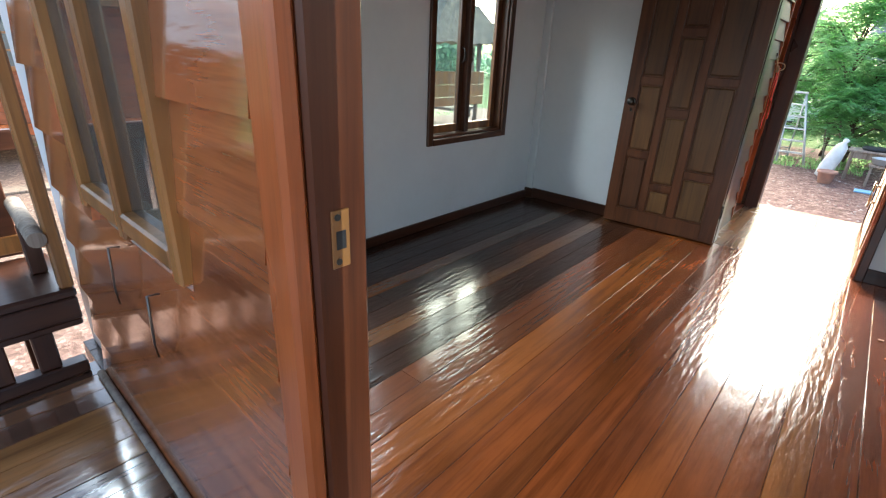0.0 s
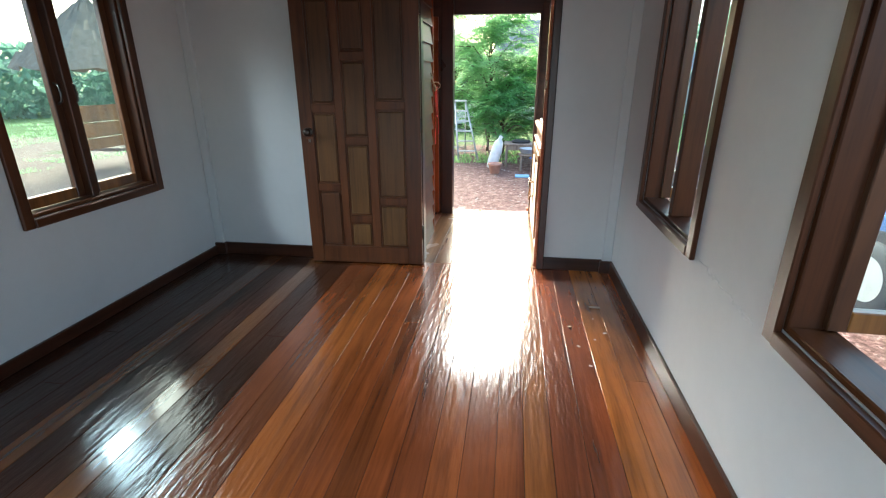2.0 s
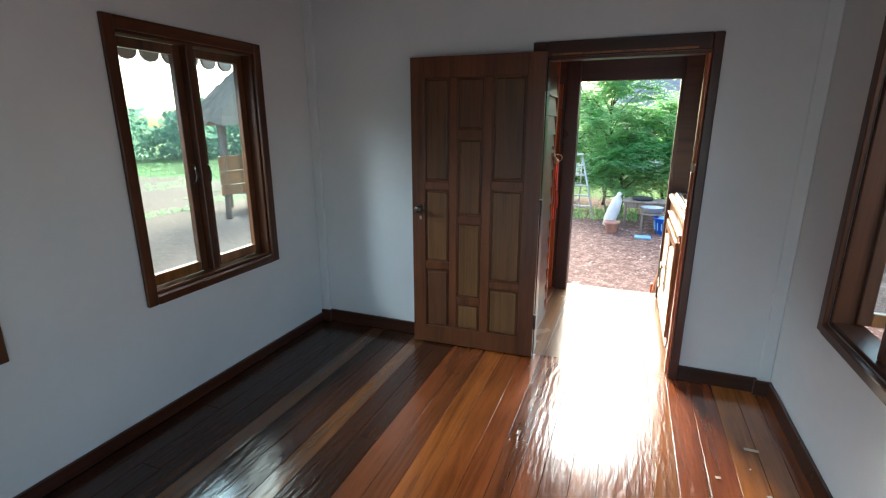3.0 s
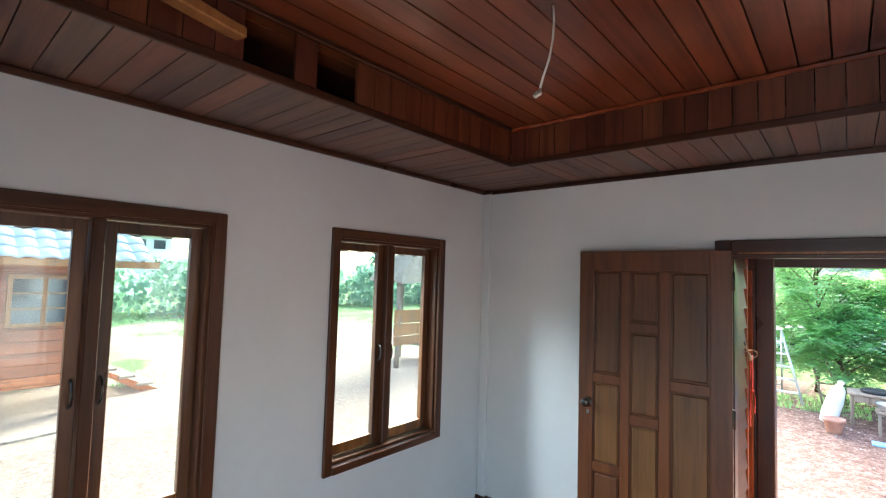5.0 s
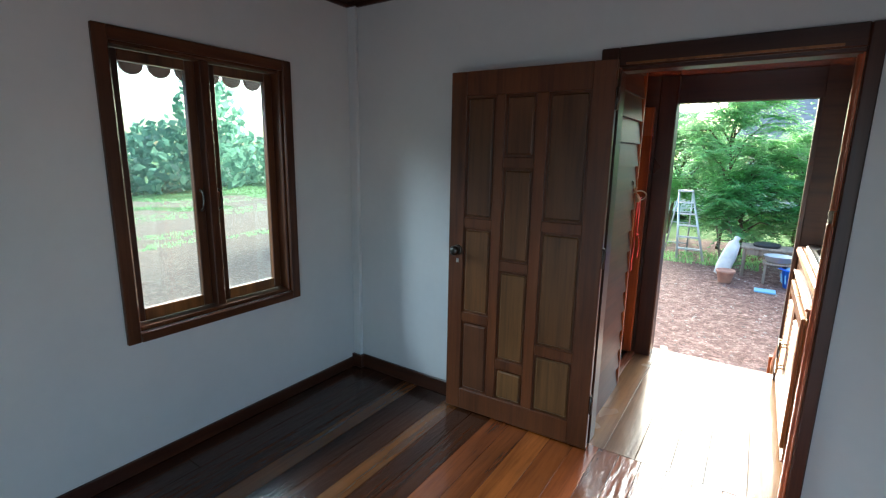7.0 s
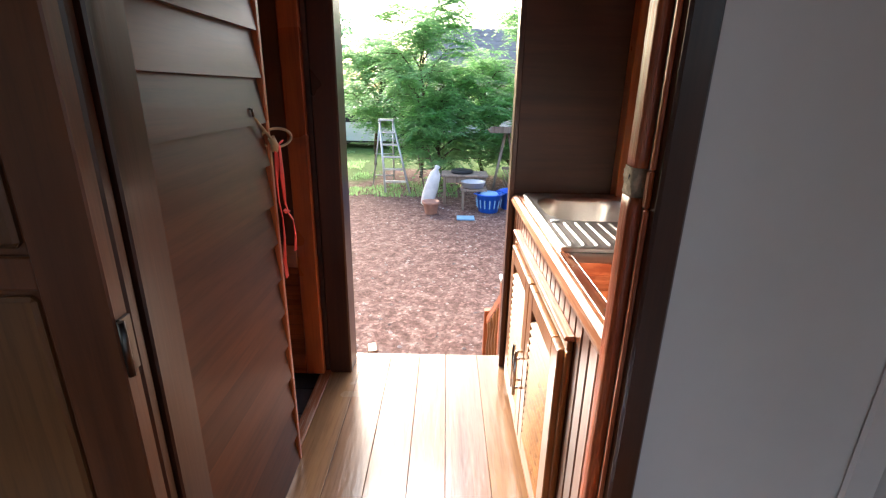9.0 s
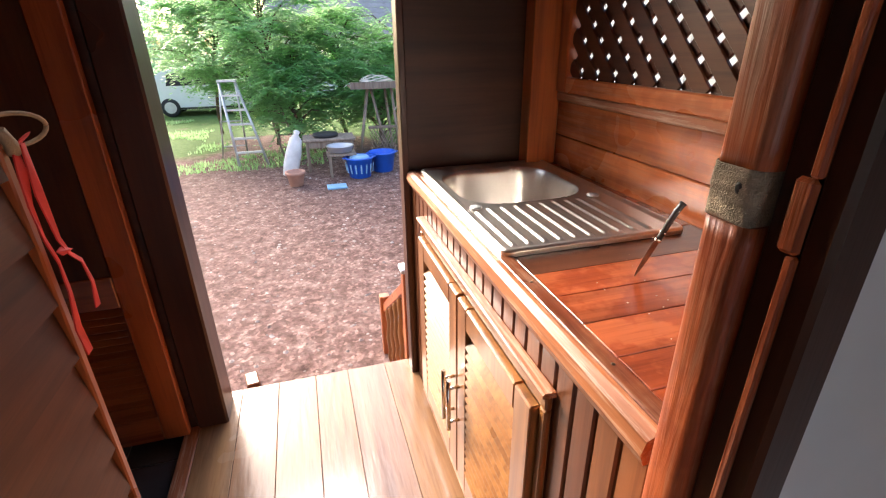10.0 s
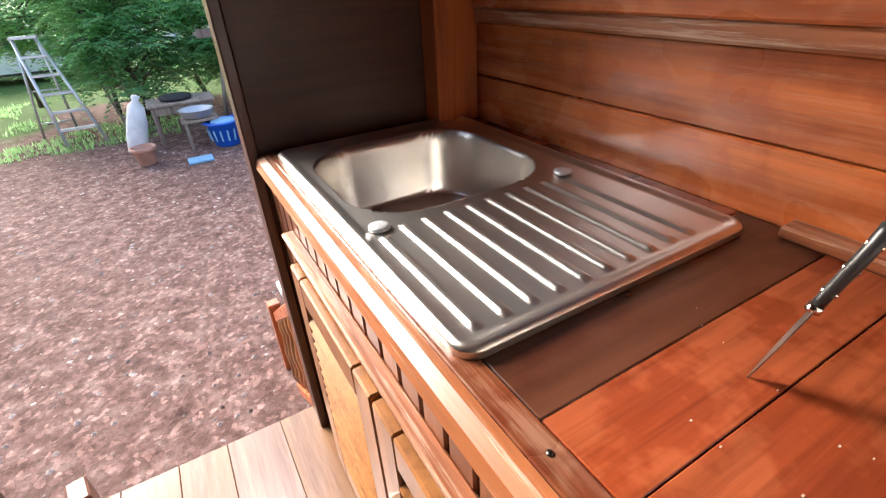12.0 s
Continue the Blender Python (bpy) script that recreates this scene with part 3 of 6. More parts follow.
# ---- windows ----
def window(name, x, y0, y1, inward, sashes, label):
    """A two-light window in a wall whose room face is at x; inward is +1 or -1, the way to the room."""
    w = thing(name, (x, (y0 + y1) / 2, WIN_Z0), label, "window", kind="structure")
    i = inward
    c, z0, z1 = CASE, WIN_Z0, WIN_Z1
    out = x - i * 0.12
    face = x + i * 0.022

    def trim(nm, a, b, mt=M_CASE, bev=0.004, parent=w, lab=""):
        return part(nm, box(a, b, bev), mt, parent, lab)
    # casing on the wall
    trim("casing", (x - i * 0.0, y0, z0), (face, y0 + c + 0.012, z1))
    trim("casing", (x, y1 - c - 0.012, z0), (face, y1, z1))
    trim("casing", (x, y0 + c + 0.012, z1 - c - 0.012), (face, y1 - c - 0.012, z1), M_CASE_Y)
    trim("window_sill", (x, y0 + c + 0.012, z0), (face + i * 0.004, y1 - c - 0.012, z0 + c), M_CASE_Y)
    # lining through the wall
    trim("lining", (x - i * 0.003, y0 + c, z0 + c), (out, y0 + c + 0.025, z1 - c))
    trim("lining", (x - i * 0.003, y1 - c - 0.025, z0 + c), (out, y1 - c, z1 - c))
    trim("lining", (x - i * 0.003, y0 + c + 0.025, z1 - c - 0.025), (out, y1 - c - 0.025, z1 - c), M_CASE_Y)
    trim("lining", (x - i * 0.003, y0 + c + 0.025, z0 + c), (out, y1 - c - 0.025, z0 + c + 0.022), M_CASE_Y)
    ym = (y0 + y1) / 2
    trim("mullion", (x - i * 0.025, ym - 0.024, z0 + c + 0.022), (out, ym + 0.024, z1 - c - 0.025))
    a0, a1 = y0 + c + 0.028, y1 - c - 0.028
    b0, b1 = z0 + c + 0.026, z1 - c - 0.029
    for s, (s0, s1, angle) in enumerate(((a0, ym - 0.027, sashes[0]), (ym + 0.027, a1, sashes[1]))):
        hinge = s0 if s == 0 else s1
        xo = x - i * 0.085
        turn = Matrix.Translation((xo, hinge, 0)) @ Matrix.Rotation(radians(angle) * (1 if s == 0 else -1) * i, 4, 'Z') @ Matrix.Translation((-xo, -hinge, 0))
        st, th = 0.048, 0.017

        def piece(nm, a, b, mt, parent, bev=0.003):
            bm = box(a, b, bev)
            return part(nm, turned(bm, turn), mt, parent)
        sash = piece("sash", (xo - th, s0, b0), (xo + th, s0 + st, b1), M_SASH_DARK if s else M_TRIM, w)
        piece("stile", (xo - th, s1 - st, b0), (xo + th, s1, b1), M_SASH_DARK, sash)
        piece("rail", (xo - th, s0 + st, b1 - st), (xo + th, s1 - st, b1), M_SASH_DARK, sash)
        piece("rail", (xo - th, s0 + st, b0), (xo + th, s1 - st, b0 + st + 0.012), M_SASH, sash)
        pane = piece("pane", (xo - 0.002, s0 + st - 0.006, b0 + st), (xo + 0.002, s1 - st + 0.006, b1 - st + 0.006), M_GLASS, sash, 0)
        pane.visible_shadow = False
        # pull handle by the mullion
        hy = s1 - 0.022 if s == 0 else s0 + 0.022
        hz = (b0 + b1) / 2 - 0.06
        hx = xo + i * th
        bm = rod([(hx - i * 0.004, hy, hz - 0.055), (hx + i * 0.026, hy, hz - 0.04), (hx + i * 0.032, hy, hz), (hx + i * 0.026, hy, hz + 0.04), (hx - i * 0.004, hy, hz + 0.055)], 0.006)
        part("handle", turned(bm, turn), M_STEEL_DARK, sash, "dark metal pull handle")
    return w


for k, (y0, y1) in enumerate(LEFT_WINDOWS):
    window("window_%d" % (k + 1), XL, y0, y1, 1, (0, 0), "dark varnished wooden casement window with two closed glass lights")
window("window_3", XR, *RIGHT_WINDOWS[0], -1, (92, 88), "dark varnished wooden casement window with lights swung outward")
window("window_4", XR, *RIGHT_WINDOWS[1], -1, (94, 86), "dark varnished wooden casement window with lights swung outward")


# ---- the back doorway's frame ----
frame_n = thing("door_frame_1", (-0.255, YE, 0), "dark varnished wooden frame of the back doorway", "door frame", kind="structure")
part("casing", box((-0.755, YE - 0.028, 0), (-0.675, YE, 2.03), 0.005), M_TRIM, frame_n)
part("casing", box((0.197, YE - 0.028, 0), (0.247, YE, 2.03), 0.005), M_TRIM, frame_n)
part("casing", box((-0.675, YE - 0.028, 1.945), (0.197, YE, 2.03), 0.005), M_TRIM_X, frame_n)
part("bead", box((-0.64, YE - 0.034, 1.952), (0.13, YE - 0.028, 1.962)), M_SASH, frame_n)
part("jamb", box((-0.70, YE + 0.002, 0), (-0.665, YE + 0.10, 1.945), 0.004), M_TRIM, frame_n)
part("jamb", box((0.197, YE + 0.002, 0), (0.2355, YE + 0.0295, 1.93), 0.002), M_TRIM, frame_n)
part("lintel", box((-0.665, YE + 0.002, 1.93), (0.235, YE + 0.10, 1.975), 0.004), M_TRIM_X, frame_n)
# stop with the old keep cut into it, and the worn outer post
part("door_stop", box((0.1885, YE - 0.006, 0), (0.1965, YE + 0.003, 1.28), 0.002), M_WORN, frame_n, "worn orange door stop")
part("door_stop", box((0.1885, YE - 0.006, 1.345), (0.1965, YE + 0.003, 1.93), 0.002), M_WORN, frame_n, "worn orange door stop")
part("stop_block", box((0.1885, YE - 0.006, 1.2805), (0.1965, YE + 0.014, 1.3445), 0.004), M_WORN, frame_n, "worn orange block where the latch was cut in")
def post_section(bm, z0, z1, x0, x1, y0, y1, rounding, wob, seed, step):
    """An upright bar with rounded arrises and an uneven, worn face."""
    n = max(2, int((z1 - z0) / step))
    rings = []
    for k in range(n + 1):
        zz = z0 + (z1 - z0) * k / n
        ring = []
        for cx, cy, a0 in ((x0 + rounding, y0 + rounding, 180), (x1 - 0.004, y0 + 0.004, 270), (x1 - 0.004, y1 - 0.004, 0), (x0 + rounding, y1 - rounding, 90)):
            rad = rounding if cx < (x0 + x1) / 2 else 0.004
            for q in range(6):
                a = radians(a0 + 18 * q)
                p = Vector((cx + rad * math.cos(a), cy + rad * math.sin(a), zz))
                d = wob * noise.noise(p * 60 + Vector((seed, 0, 0))) + 0.5 * wob * noise.noise(p * 190)
                ring.append(bm.verts.new(p + Vector((d, d * 0.6, 0))))
        rings.append(ring)
    m = len(rings[0])
    for u, v in zip(rings, rings[1:]):
        for q in range(m):
            bm.faces.new((u[q], u[(q + 1) % m], v[(q + 1) % m], v[q])).smooth = True
    bm.faces.new(rings[0][::-1]), bm.faces.new(rings[-1])
    return bm


bm = post_section(bmesh.new(), 0.0, 1.292, 0.178, 0.240, 4.031, 4.084, 0.013, 0.0012, 3, 0.02)
post = part("worn_post", bm, M_WORN, frame_n, "worn orange round-edged post")
part("worn_post", post_section(bmesh.new(), 1.342, 1.95, 0.179, 0.240, 4.031, 4.084, 0.013, 0.0012, 8, 0.02), M_WORN, frame_n, "worn orange round-edged post")
part("keep", post_section(bmesh.new(), 1.2922, 1.3418, 0.178, 0.238, 4.034, 4.085, 0.010, 0.0045, 5, 0.0025), M_MORTAR, post, "rough pale filler patch in the notch of the post")
part("keep_hole", turned(lathe([(0.0042, 0), (0.0036, 0.003), (0.002, 0.004)], 9), Matrix.Translation((0.1795, 4.049, 1.325)) @ Matrix.Rotation(radians(-90), 4, 'Y') @ Matrix.Scale(1.5, 4, (1, 0, 0))), M_BLACK, post, "dark hole in the patch")

# ---- the front doorway's frame ----
frame_s = thing("door_frame_2", (-0.075, 0.29, 0), "orange varnished wooden frame of the front doorway", "door frame", kind="structure")
for x0, x1 in ((-0.538, -0.502), (0.375, 0.415)):
    part("jamb", box((x0, 0.318, 0), (x1, YF + 0.01, 2.0), 0.006), M_JAMB, frame_s)
    part("edge_trim", box((x0 - 0.035 if x0 < 0 else x1 - 0.04, 0.282, 0), (x0 + 0.034 if x0 < 0 else x1 + 0.05, 0.318, 2.0), 0.008), M_ORANGE_Z, frame_s, "worn orange corner trim")
part("lintel", box((-0.60, 0.24, 2.0), (0.45, YF + 0.01, 2.06), 0.005), M_TRIM_X, frame_s)
plate = part("strike_plate", box((-0.502, 0.345, 1.0), (-0.4995, 0.375, 1.085), 0.001), M_SASH, frame_s, "brassy strike plate")
part("plate_hole", box((-0.4995, 0.352, 1.028), (-0.4988, 0.368, 1.055)), M_BLACK, plate)
for zz in (1.010, 1.075):
    part("screw", rod([(-0.4996, 0.355, zz), (-0.498, 0.355, zz)], 0.005), M_STEEL_DARK, plate)

# ================= the back passage =================
PY1 = 5.64                                           # its outer floor edge
single("wall_passage_end", box((0.205, 5.535, GROUND), (0.86, 5.575, 2.3), 0.003), M_DARKPANEL, "dark stained timber end wall beside the sink", "wall", kind="structure")
single("trim_end_post", box((0.180, 5.525, -0.05), (0.206, 5.60, 2.3), 0.004), M_TRIM, "dark post closing the end wall", "post", kind="structure")
single("trim_corner_post", box((0.675, 5.455, 0.98), (0.80, 5.533, 2.25), 0.004), M_ORANGE_Z, "reddish corner post between the boarded walls", "post", kind="structure")
# mostly unseen; orange wood lighter than the real ceiling, to brighten the counter
single("passage_roof", box((-2.0, 4.10, 2.12), (1.05, 5.62, 2.16)), M_ORANGE_X, "orange timber ceiling over the back passage, lightened to bounce light onto the sink", "ceiling", kind="structure")
single("header_1", box((-0.80, 5.52, 1.93), (0.205, 5.60, 2.12), 0.004), M_TRIM_X, "dark beam over the outer doorway", "beam", kind="structure")

# boarded wall behind the sink, with a lattice opening above
wall_b = thing("wall_sink", (0.83, 4.8, 0), "orange varnished board wall behind the sink", "wall", kind="structure")
zs = [0.0, 0.40, 0.80, 0.975, 1.095, 1.228]
for a, b in zip(zs, zs[1:]):
    part("board", box((0.806 + random.uniform(0, 0.003), 4.102, a + 0.0015), (0.83, 5.533, b - 0.0015), 0.003), M_ORANGE_Y, wall_b)
part("ledge", box((0.785, 4.102, 1.228), (0.835, 5.455, 1.262), 0.006), M_WEATHER, wall_b, "weathered pale ledge")
part("board", box((0.806, 4.102, 1.98), (0.83, 5.533, 2.12), 0.003), M_ORANGE_Y, wall_b)
part("backing", box((0.832, 4.102, -0.05), (0.85, 5.533, 1.262)), M_TRIM_Y, wall_b)
lat = thing("lattice_window", (0.80, 4.9, 1.262), "wooden diagonal lattice in an orange frame above the sink", "lattice", kind="structure")
for a, b in (((0.778, 5.385, 1.262), (0.838, 5.452, 1.98)), ((0.778, 4.12, 1.262), (0.838, 4.18, 1.98))):
    part("stile", box(a, b, 0.005), M_ORANGE_Z, lat)
for z0 in (1.262, 1.925):
    part("rail", box((0.778, 4.18, z0), (0.838, 5.385, z0 + 0.055), 0.005), M_ORANGE_Y, lat)
LY0, LY1, LZ0, LZ1 = 4.18, 5.385, 1.317, 1.925
for way, xx in ((1, 0.800), (-1, 0.812)):
    c = -1.0
    while c < 2.2:
        # a bar along z - LZ0 = way * (y - y_start), clipped to the opening
        ys = LY0 + c if way > 0 else LY1 - c
        ts = [t / 50 for t in range(0, 62)]
        pts = [(ys + way * t, LZ0 + t) for t in ts if LY0 <= ys + way * t <= LY1 and LZ0 + t <= LZ1]
        if len(pts) > 2:
            (ya, za), (yb, zb) = pts[0], pts[-1]
            mid, ln = Vector((xx, (ya + yb) / 2, (za + zb) / 2)), math.hypot(yb - ya, zb - za)
            bm = box((-0.005, -ln / 2 - 0.01, -0.024), (0.005, ln / 2 + 0.01, 0.024), 0.002)
            part("slat", turned(bm, Matrix.Translation(mid) @ Matrix.Rotation(math.atan2(zb - za, yb - ya), 4, 'X')), M_SIDING, lat)
        c += 0.098

# lap-boarded wall on the other side, to the washroom's opening
wall_l = thing("wall_siding", (-0.76, 4.45, 0), "glossy dark red-brown lap siding wall of the passage", "wall", kind="structure")
bz = 0.0
while bz < 2.1:
    top = min(bz + 0.135, 2.12)
    bm = bmesh.new()
    zz = min(top + 0.012, 2.12)
    ring = [(-0.748, bz), (-0.714, bz), (-0.733, zz), (-0.748, zz)]
    va = [bm.verts.new((x, 4.10, q)) for x, q in ring]
    vb = [bm.verts.new((x, 4.795, q)) for x, q in ring]
    bm.faces.new(va[::-1]), bm.faces.new(vb)
    for k in range(4):
        bm.faces.new((va[k], va[(k + 1) % 4], vb[(k + 1) % 4], vb[k]))
    bmesh.ops.recalc_face_normals(bm, faces=bm.faces)
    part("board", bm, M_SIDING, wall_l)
    bz = top
part("backing", box((-0.78, 4.10, -0.05), (-0.75, 4.80, 2.12)), M_TRIM, wall_l)
part("end_trim", box((-0.78, 4.797, 0), (-0.712, 4.822, 2.12), 0.004), M_ORANGE_Z, wall_l, "worn orange end strip")

# washroom behind the opening
single("wall_washroom", box((-2.0, 5.46, GROUND), (-0.70, 5.50, 2.12)), M_DARKPANEL, "dark timber washroom wall", "wall", kind="structure")
single("wall_washroom_side", box((-2.04, 4.10, GROUND), (-2.0, 5.50, 2.12)), M_DARKPANEL, "dark timber washroom wall", "wall", kind="structure")
tiles = thing("floor_washroom", (-1.3, 4.9, -0.05), "dark tiled washroom floor", "floor", kind="structure")
part("mortar", box((-2.0, 4.10, -0.07), (-0.79, 5.46, -0.03)), M_CONCRETE, tiles)
tx = -1.99
while tx < -0.85:
    ty = 4.12
    while ty < 5.4:
        part("tile", box((tx, ty, -0.03), (tx + 0.194, ty + 0.194, -0.022), 0.002), M_TILE, tiles)
        ty += 0.2
    tx += 0.2
single("threshold", box((-0.79, 4.822, -0.04), (-0.735, 5.45, 0.006), 0.003), M_WEATHER, "worn pale threshold strip of the washroom", "threshold", kind="structure")
single("frame_post_1", box((-0.745, 5.44, -0.05), (-0.625, 5.60, 2.12), 0.008), M_TRIM, "dark varnished post of the outer doorway", "post", kind="structure")


def louvre_door(name, x0, x1, y, label):
    d = thing(name, ((x0 + x1) / 2, y, 0), label, "door")
    for a, b in ((x0, x0 + 0.09), (x1 - 0.09, x1)):
        part("stile", box((a, y - 0.018, 0.02), (b, y + 0.018, 1.9), 0.004), M_ORANGE_Z, d)
    for a, b in ((0.02, 0.14), (0.62, 0.74), (1.80, 1.90)):
        part("rail", box((x0 + 0.09, y - 0.018, a), (x1 - 0.09, y + 0.018, b), 0.004), M_SIDING_X, d)
    part("panel", box((x0 + 0.085, y - 0.008, 0.735), (x1 - 0.085, y + 0.008, 1.805), 0.003), M_DOOR, d)
    zz = 0.15
    while zz < 0.615:
        bm = box((x0 + 0.088, -0.016, -0.003), (x1 - 0.088, 0.016, 0.003), 0.001)
        part("slat", turned(bm, Matrix.Translation((0, y, zz)) @ Matrix.Rotation(radians(40), 4, 'X')), M_SIDING_X, d)
        zz += 0.028
    return d


louvre_door("washroom_door", -1.40, -0.76, 5.405, "reddish wooden washroom door with a louvred lower panel, standing open")

# outer steps' rail
rail = thing("stair_rail", (0.24, 5.85, GROUND), "orange wooden stair rail with a white-topped post and carved balusters", "railing")
part("post", box((0.205, 5.78, GROUND), (0.275, 5.85, 0.40), 0.006), M_ORANGE_Z, rail)
part("cap", box((0.195, 5.77, 0.40), (0.285, 5.86, 0.425), 0.006), M_BAG, rail, "white painted post cap")
for dz in (0.30, -0.25):
    bm = box((0.222, 0, -0.03), (0.258, 1.15, 0.03), 0.006)
    part("rail", turned(bm, Matrix.Translation((0, 5.85, dz)) @ Matrix.Rotation(radians(-36), 4, 'X')), M_ORANGE_Y, rail)
for k in range(5):
    yb = 5.94 + k * 0.17
    zt = 0.30 - (yb - 5.85) * math.tan(radians(36))
    part("baluster", lathe([(0.012, zt - 0.50), (0.022, zt - 0.44), (0.014, zt - 0.38), (0.024, zt - 0.27), (0.012, zt - 0.15), (0.02, zt - 0.08), (0.014, zt - 0.01)], 10, (0.24, yb, 0)), M_HONEY, rail)
part("foot_post", box((0.205, 6.72, GROUND), (0.275, 6.79, -0.25), 0.006), M_ORANGE_Z, rail)
single("timber_stub", turned(box((-0.03, -0.05, GROUND), (0.03, 0.05, -0.02), 0.006), Matrix.Translation((-0.56, 5.74, 0)) @ Matrix.Rotation(radians(12), 4, 'Z')), M_SLAT,
       "cut grey timber post end beside the deck edge", "post")
for k in range(4):
    single("deck_post", box((-0.72 if k % 2 else 0.10, 4.3 if k < 2 else 5.5, GROUND), (-0.62 if k % 2 else 0.20, 4.4 if k < 2 else 5.6, -0.09)), M_TRIM, "dark timber post under the deck", "post", "deck posts")

# ================= front porch, outside the front door =================
front = thing("wall_front_siding", (-1.4, 0.27, 0), "glossy orange-brown lap siding of the front wall", "wall", kind="structure")
bz = 0.0
while bz < 2.7:
    top = min(bz + 0.20, 2.75)
    zz = min(top + 0.012, 2.75)
    for x0, x1 in (((-2.08, -0.575),) if not 0.72 < bz + 0.1 < 1.98 else ((-2.08, -1.58), (-0.885, -0.575))):
        bm = bmesh.new()
        ring = [(0.320, bz), (0.284, bz), (0.304, zz), (0.320, zz)]
        va = [bm.verts.new((x0, y, q)) for y, q in ring]
        vb = [bm.verts.new((x1, y, q)) for y, q in ring]
        bm.faces.new(va), bm.faces.new(vb)
        for k in range(4):
            bm.faces.new((va[k], va[(k + 1) % 4], vb[(k + 1) % 4], vb[k]))
        bmesh.ops.recalc_face_normals(bm, faces=bm.faces)
        part("board", bm, M_SIDING_X, front)
    bz = top
part("base_strip", rod([(-2.07, 0.270, 0.012), (-0.58, 0.270, 0.012)], 0.014), M_GREYWOOD, front, "thin round strip at the foot of the wall")
for xx, zz in ((-1.38, 0.78), (-1.12, 0.74)):
    hook = part("hook", rod([(xx, 0.292, zz), (xx, 0.265, zz + 0.004), (xx + 0.004, 0.258, zz - 0.12), (xx, 0.262, zz - 0.16)], 0.003, 6), M_STEEL_DARK, front, "thin dangling window hook")

wf = thing("window_5", (-1.2, 0.27, 0.8), "narrow two-light front window in yellowish wooden frames", "window", kind="structure")
for x0, x1 in ((-1.58, -1.54), (-1.25, -1.21), (-0.925, -0.885)):
    part("stile", box((x0, 0.268, 0.85), (x1, 0.318, 2.0), 0.006), M_SASH, wf)
for x0, x1 in ((-1.54, -1.25), (-1.21, -0.925)):
    part("rail", box((x0, 0.268, 0.87), (x1, 0.318, 0.92), 0.006), M_SASH, wf)
    part("rail", box((x0, 0.268, 1.94), (x1, 0.318, 2.0), 0.006), M_SASH, wf)
    pn = part("pane", box((x0, 0.295, 0.92), (x1, 0.299, 1.94)), M_GLASS_FRONT, wf)
    pn.visible_shadow = False

deck_rail = thing("porch_railing", (-2.2, -0.6, 0), "dark red wooden porch railing with upright balusters", "railing")
part("sill_rail", box((-2.20, -2.4, 0.0), (-2.13, 0.25, 0.055), 0.006), M_TRIM_Y, deck_rail)
part("top_rail", box((-2.20, -2.4, 0.22), (-2.13, 0.27, 0.249), 0.006), M_TRIM_Y, deck_rail)
yy = -2.365
while yy < 0.2:
    part("baluster", box((-2.185, yy, 0.055), (-2.145, yy + 0.07, 0.22), 0.006), M_TRIM, deck_rail)
    yy += 0.145
part("corner_post", box((-2.185, 0.230, 0.386), (-2.125, 0.275, 2.4), 0.008), M_SASH, deck_rail, "yellowish varnished porch post")
bench = thing("porch_bench", (-2.4, -0.7, 0), "dark red varnished porch bench with slatted back", "bench")
part("apron", box((-2.15, -2.2, 0.25), (-2.122, 0.272, 0.3445), 0.006), M_TRIM_Y, bench)
part("seat", box((-2.60, -2.2, 0.345), (-2.12, 0.275, 0.385), 0.01), M_TRIM_Y, bench)
yy = -2.15
while yy < 0.20:
    part("back_slat", box((-2.66, yy, 0.385), (-2.635, yy + 0.10, 0.86), 0.004), M_SIDING, bench)
    yy += 0.125
part("back_rail", box((-2.68, -2.2, 0.84), (-2.62, 0.29, 0.92), 0.008), M_SIDING, bench)
part("back_rail", box((-2.635, -2.2, 0.40), (-2.62, 0.29, 0.48), 0.004), M_SASH, bench)
part("armrest", rod([(-2.62, 0.215, 0.62), (-2.12, 0.205, 0.60)], 0.030, 12), M_GREYWOOD, bench, "worn round armrest end")
for x0 in (-2.58, -2.18):
    part("leg", box((x0, 0.10, GROUND), (x0 + 0.05, 0.16, 0.344 if x0 < -2.3 else -0.092), 0.004), M_TRIM, bench)
part("arm_post", box((-2.40, 0.18, 0.385), (-2.35, 0.235, 0.59), 0.005), M_TRIM, bench)
# unseen slab added for shade, cut short so sky reaches the front siding
single("roof_main", box((-3.06, -0.35, 2.80), (1.4, 4.6, 2.86)), M_ROOFTILE, "unseen grey roof slab that shades the house", "roof", kind="structure")
# scalloped fretwork under the eaves
for xx, nm, fz in ((-3.02, "west", 2.0), (1.36, "east", 2.42)):
    fr = thing("eave_trim_" + nm, (xx, 1, 2.3), "dark scalloped fretwork board under the eave", "trim", kind="structure")
    part("board", box((xx - 0.012, -0.3, fz), (xx + 0.012, 4.6, 2.80)), M_TRIM_Y, fr)
    yy = -0.22
    while yy < 4.55:
        bm = rod([(xx - 0.012, yy, fz), (xx + 0.012, yy, fz)], 0.062, 12)
        part("scallop", bm, M_TRIM_Y, fr)
        yy += 0.15

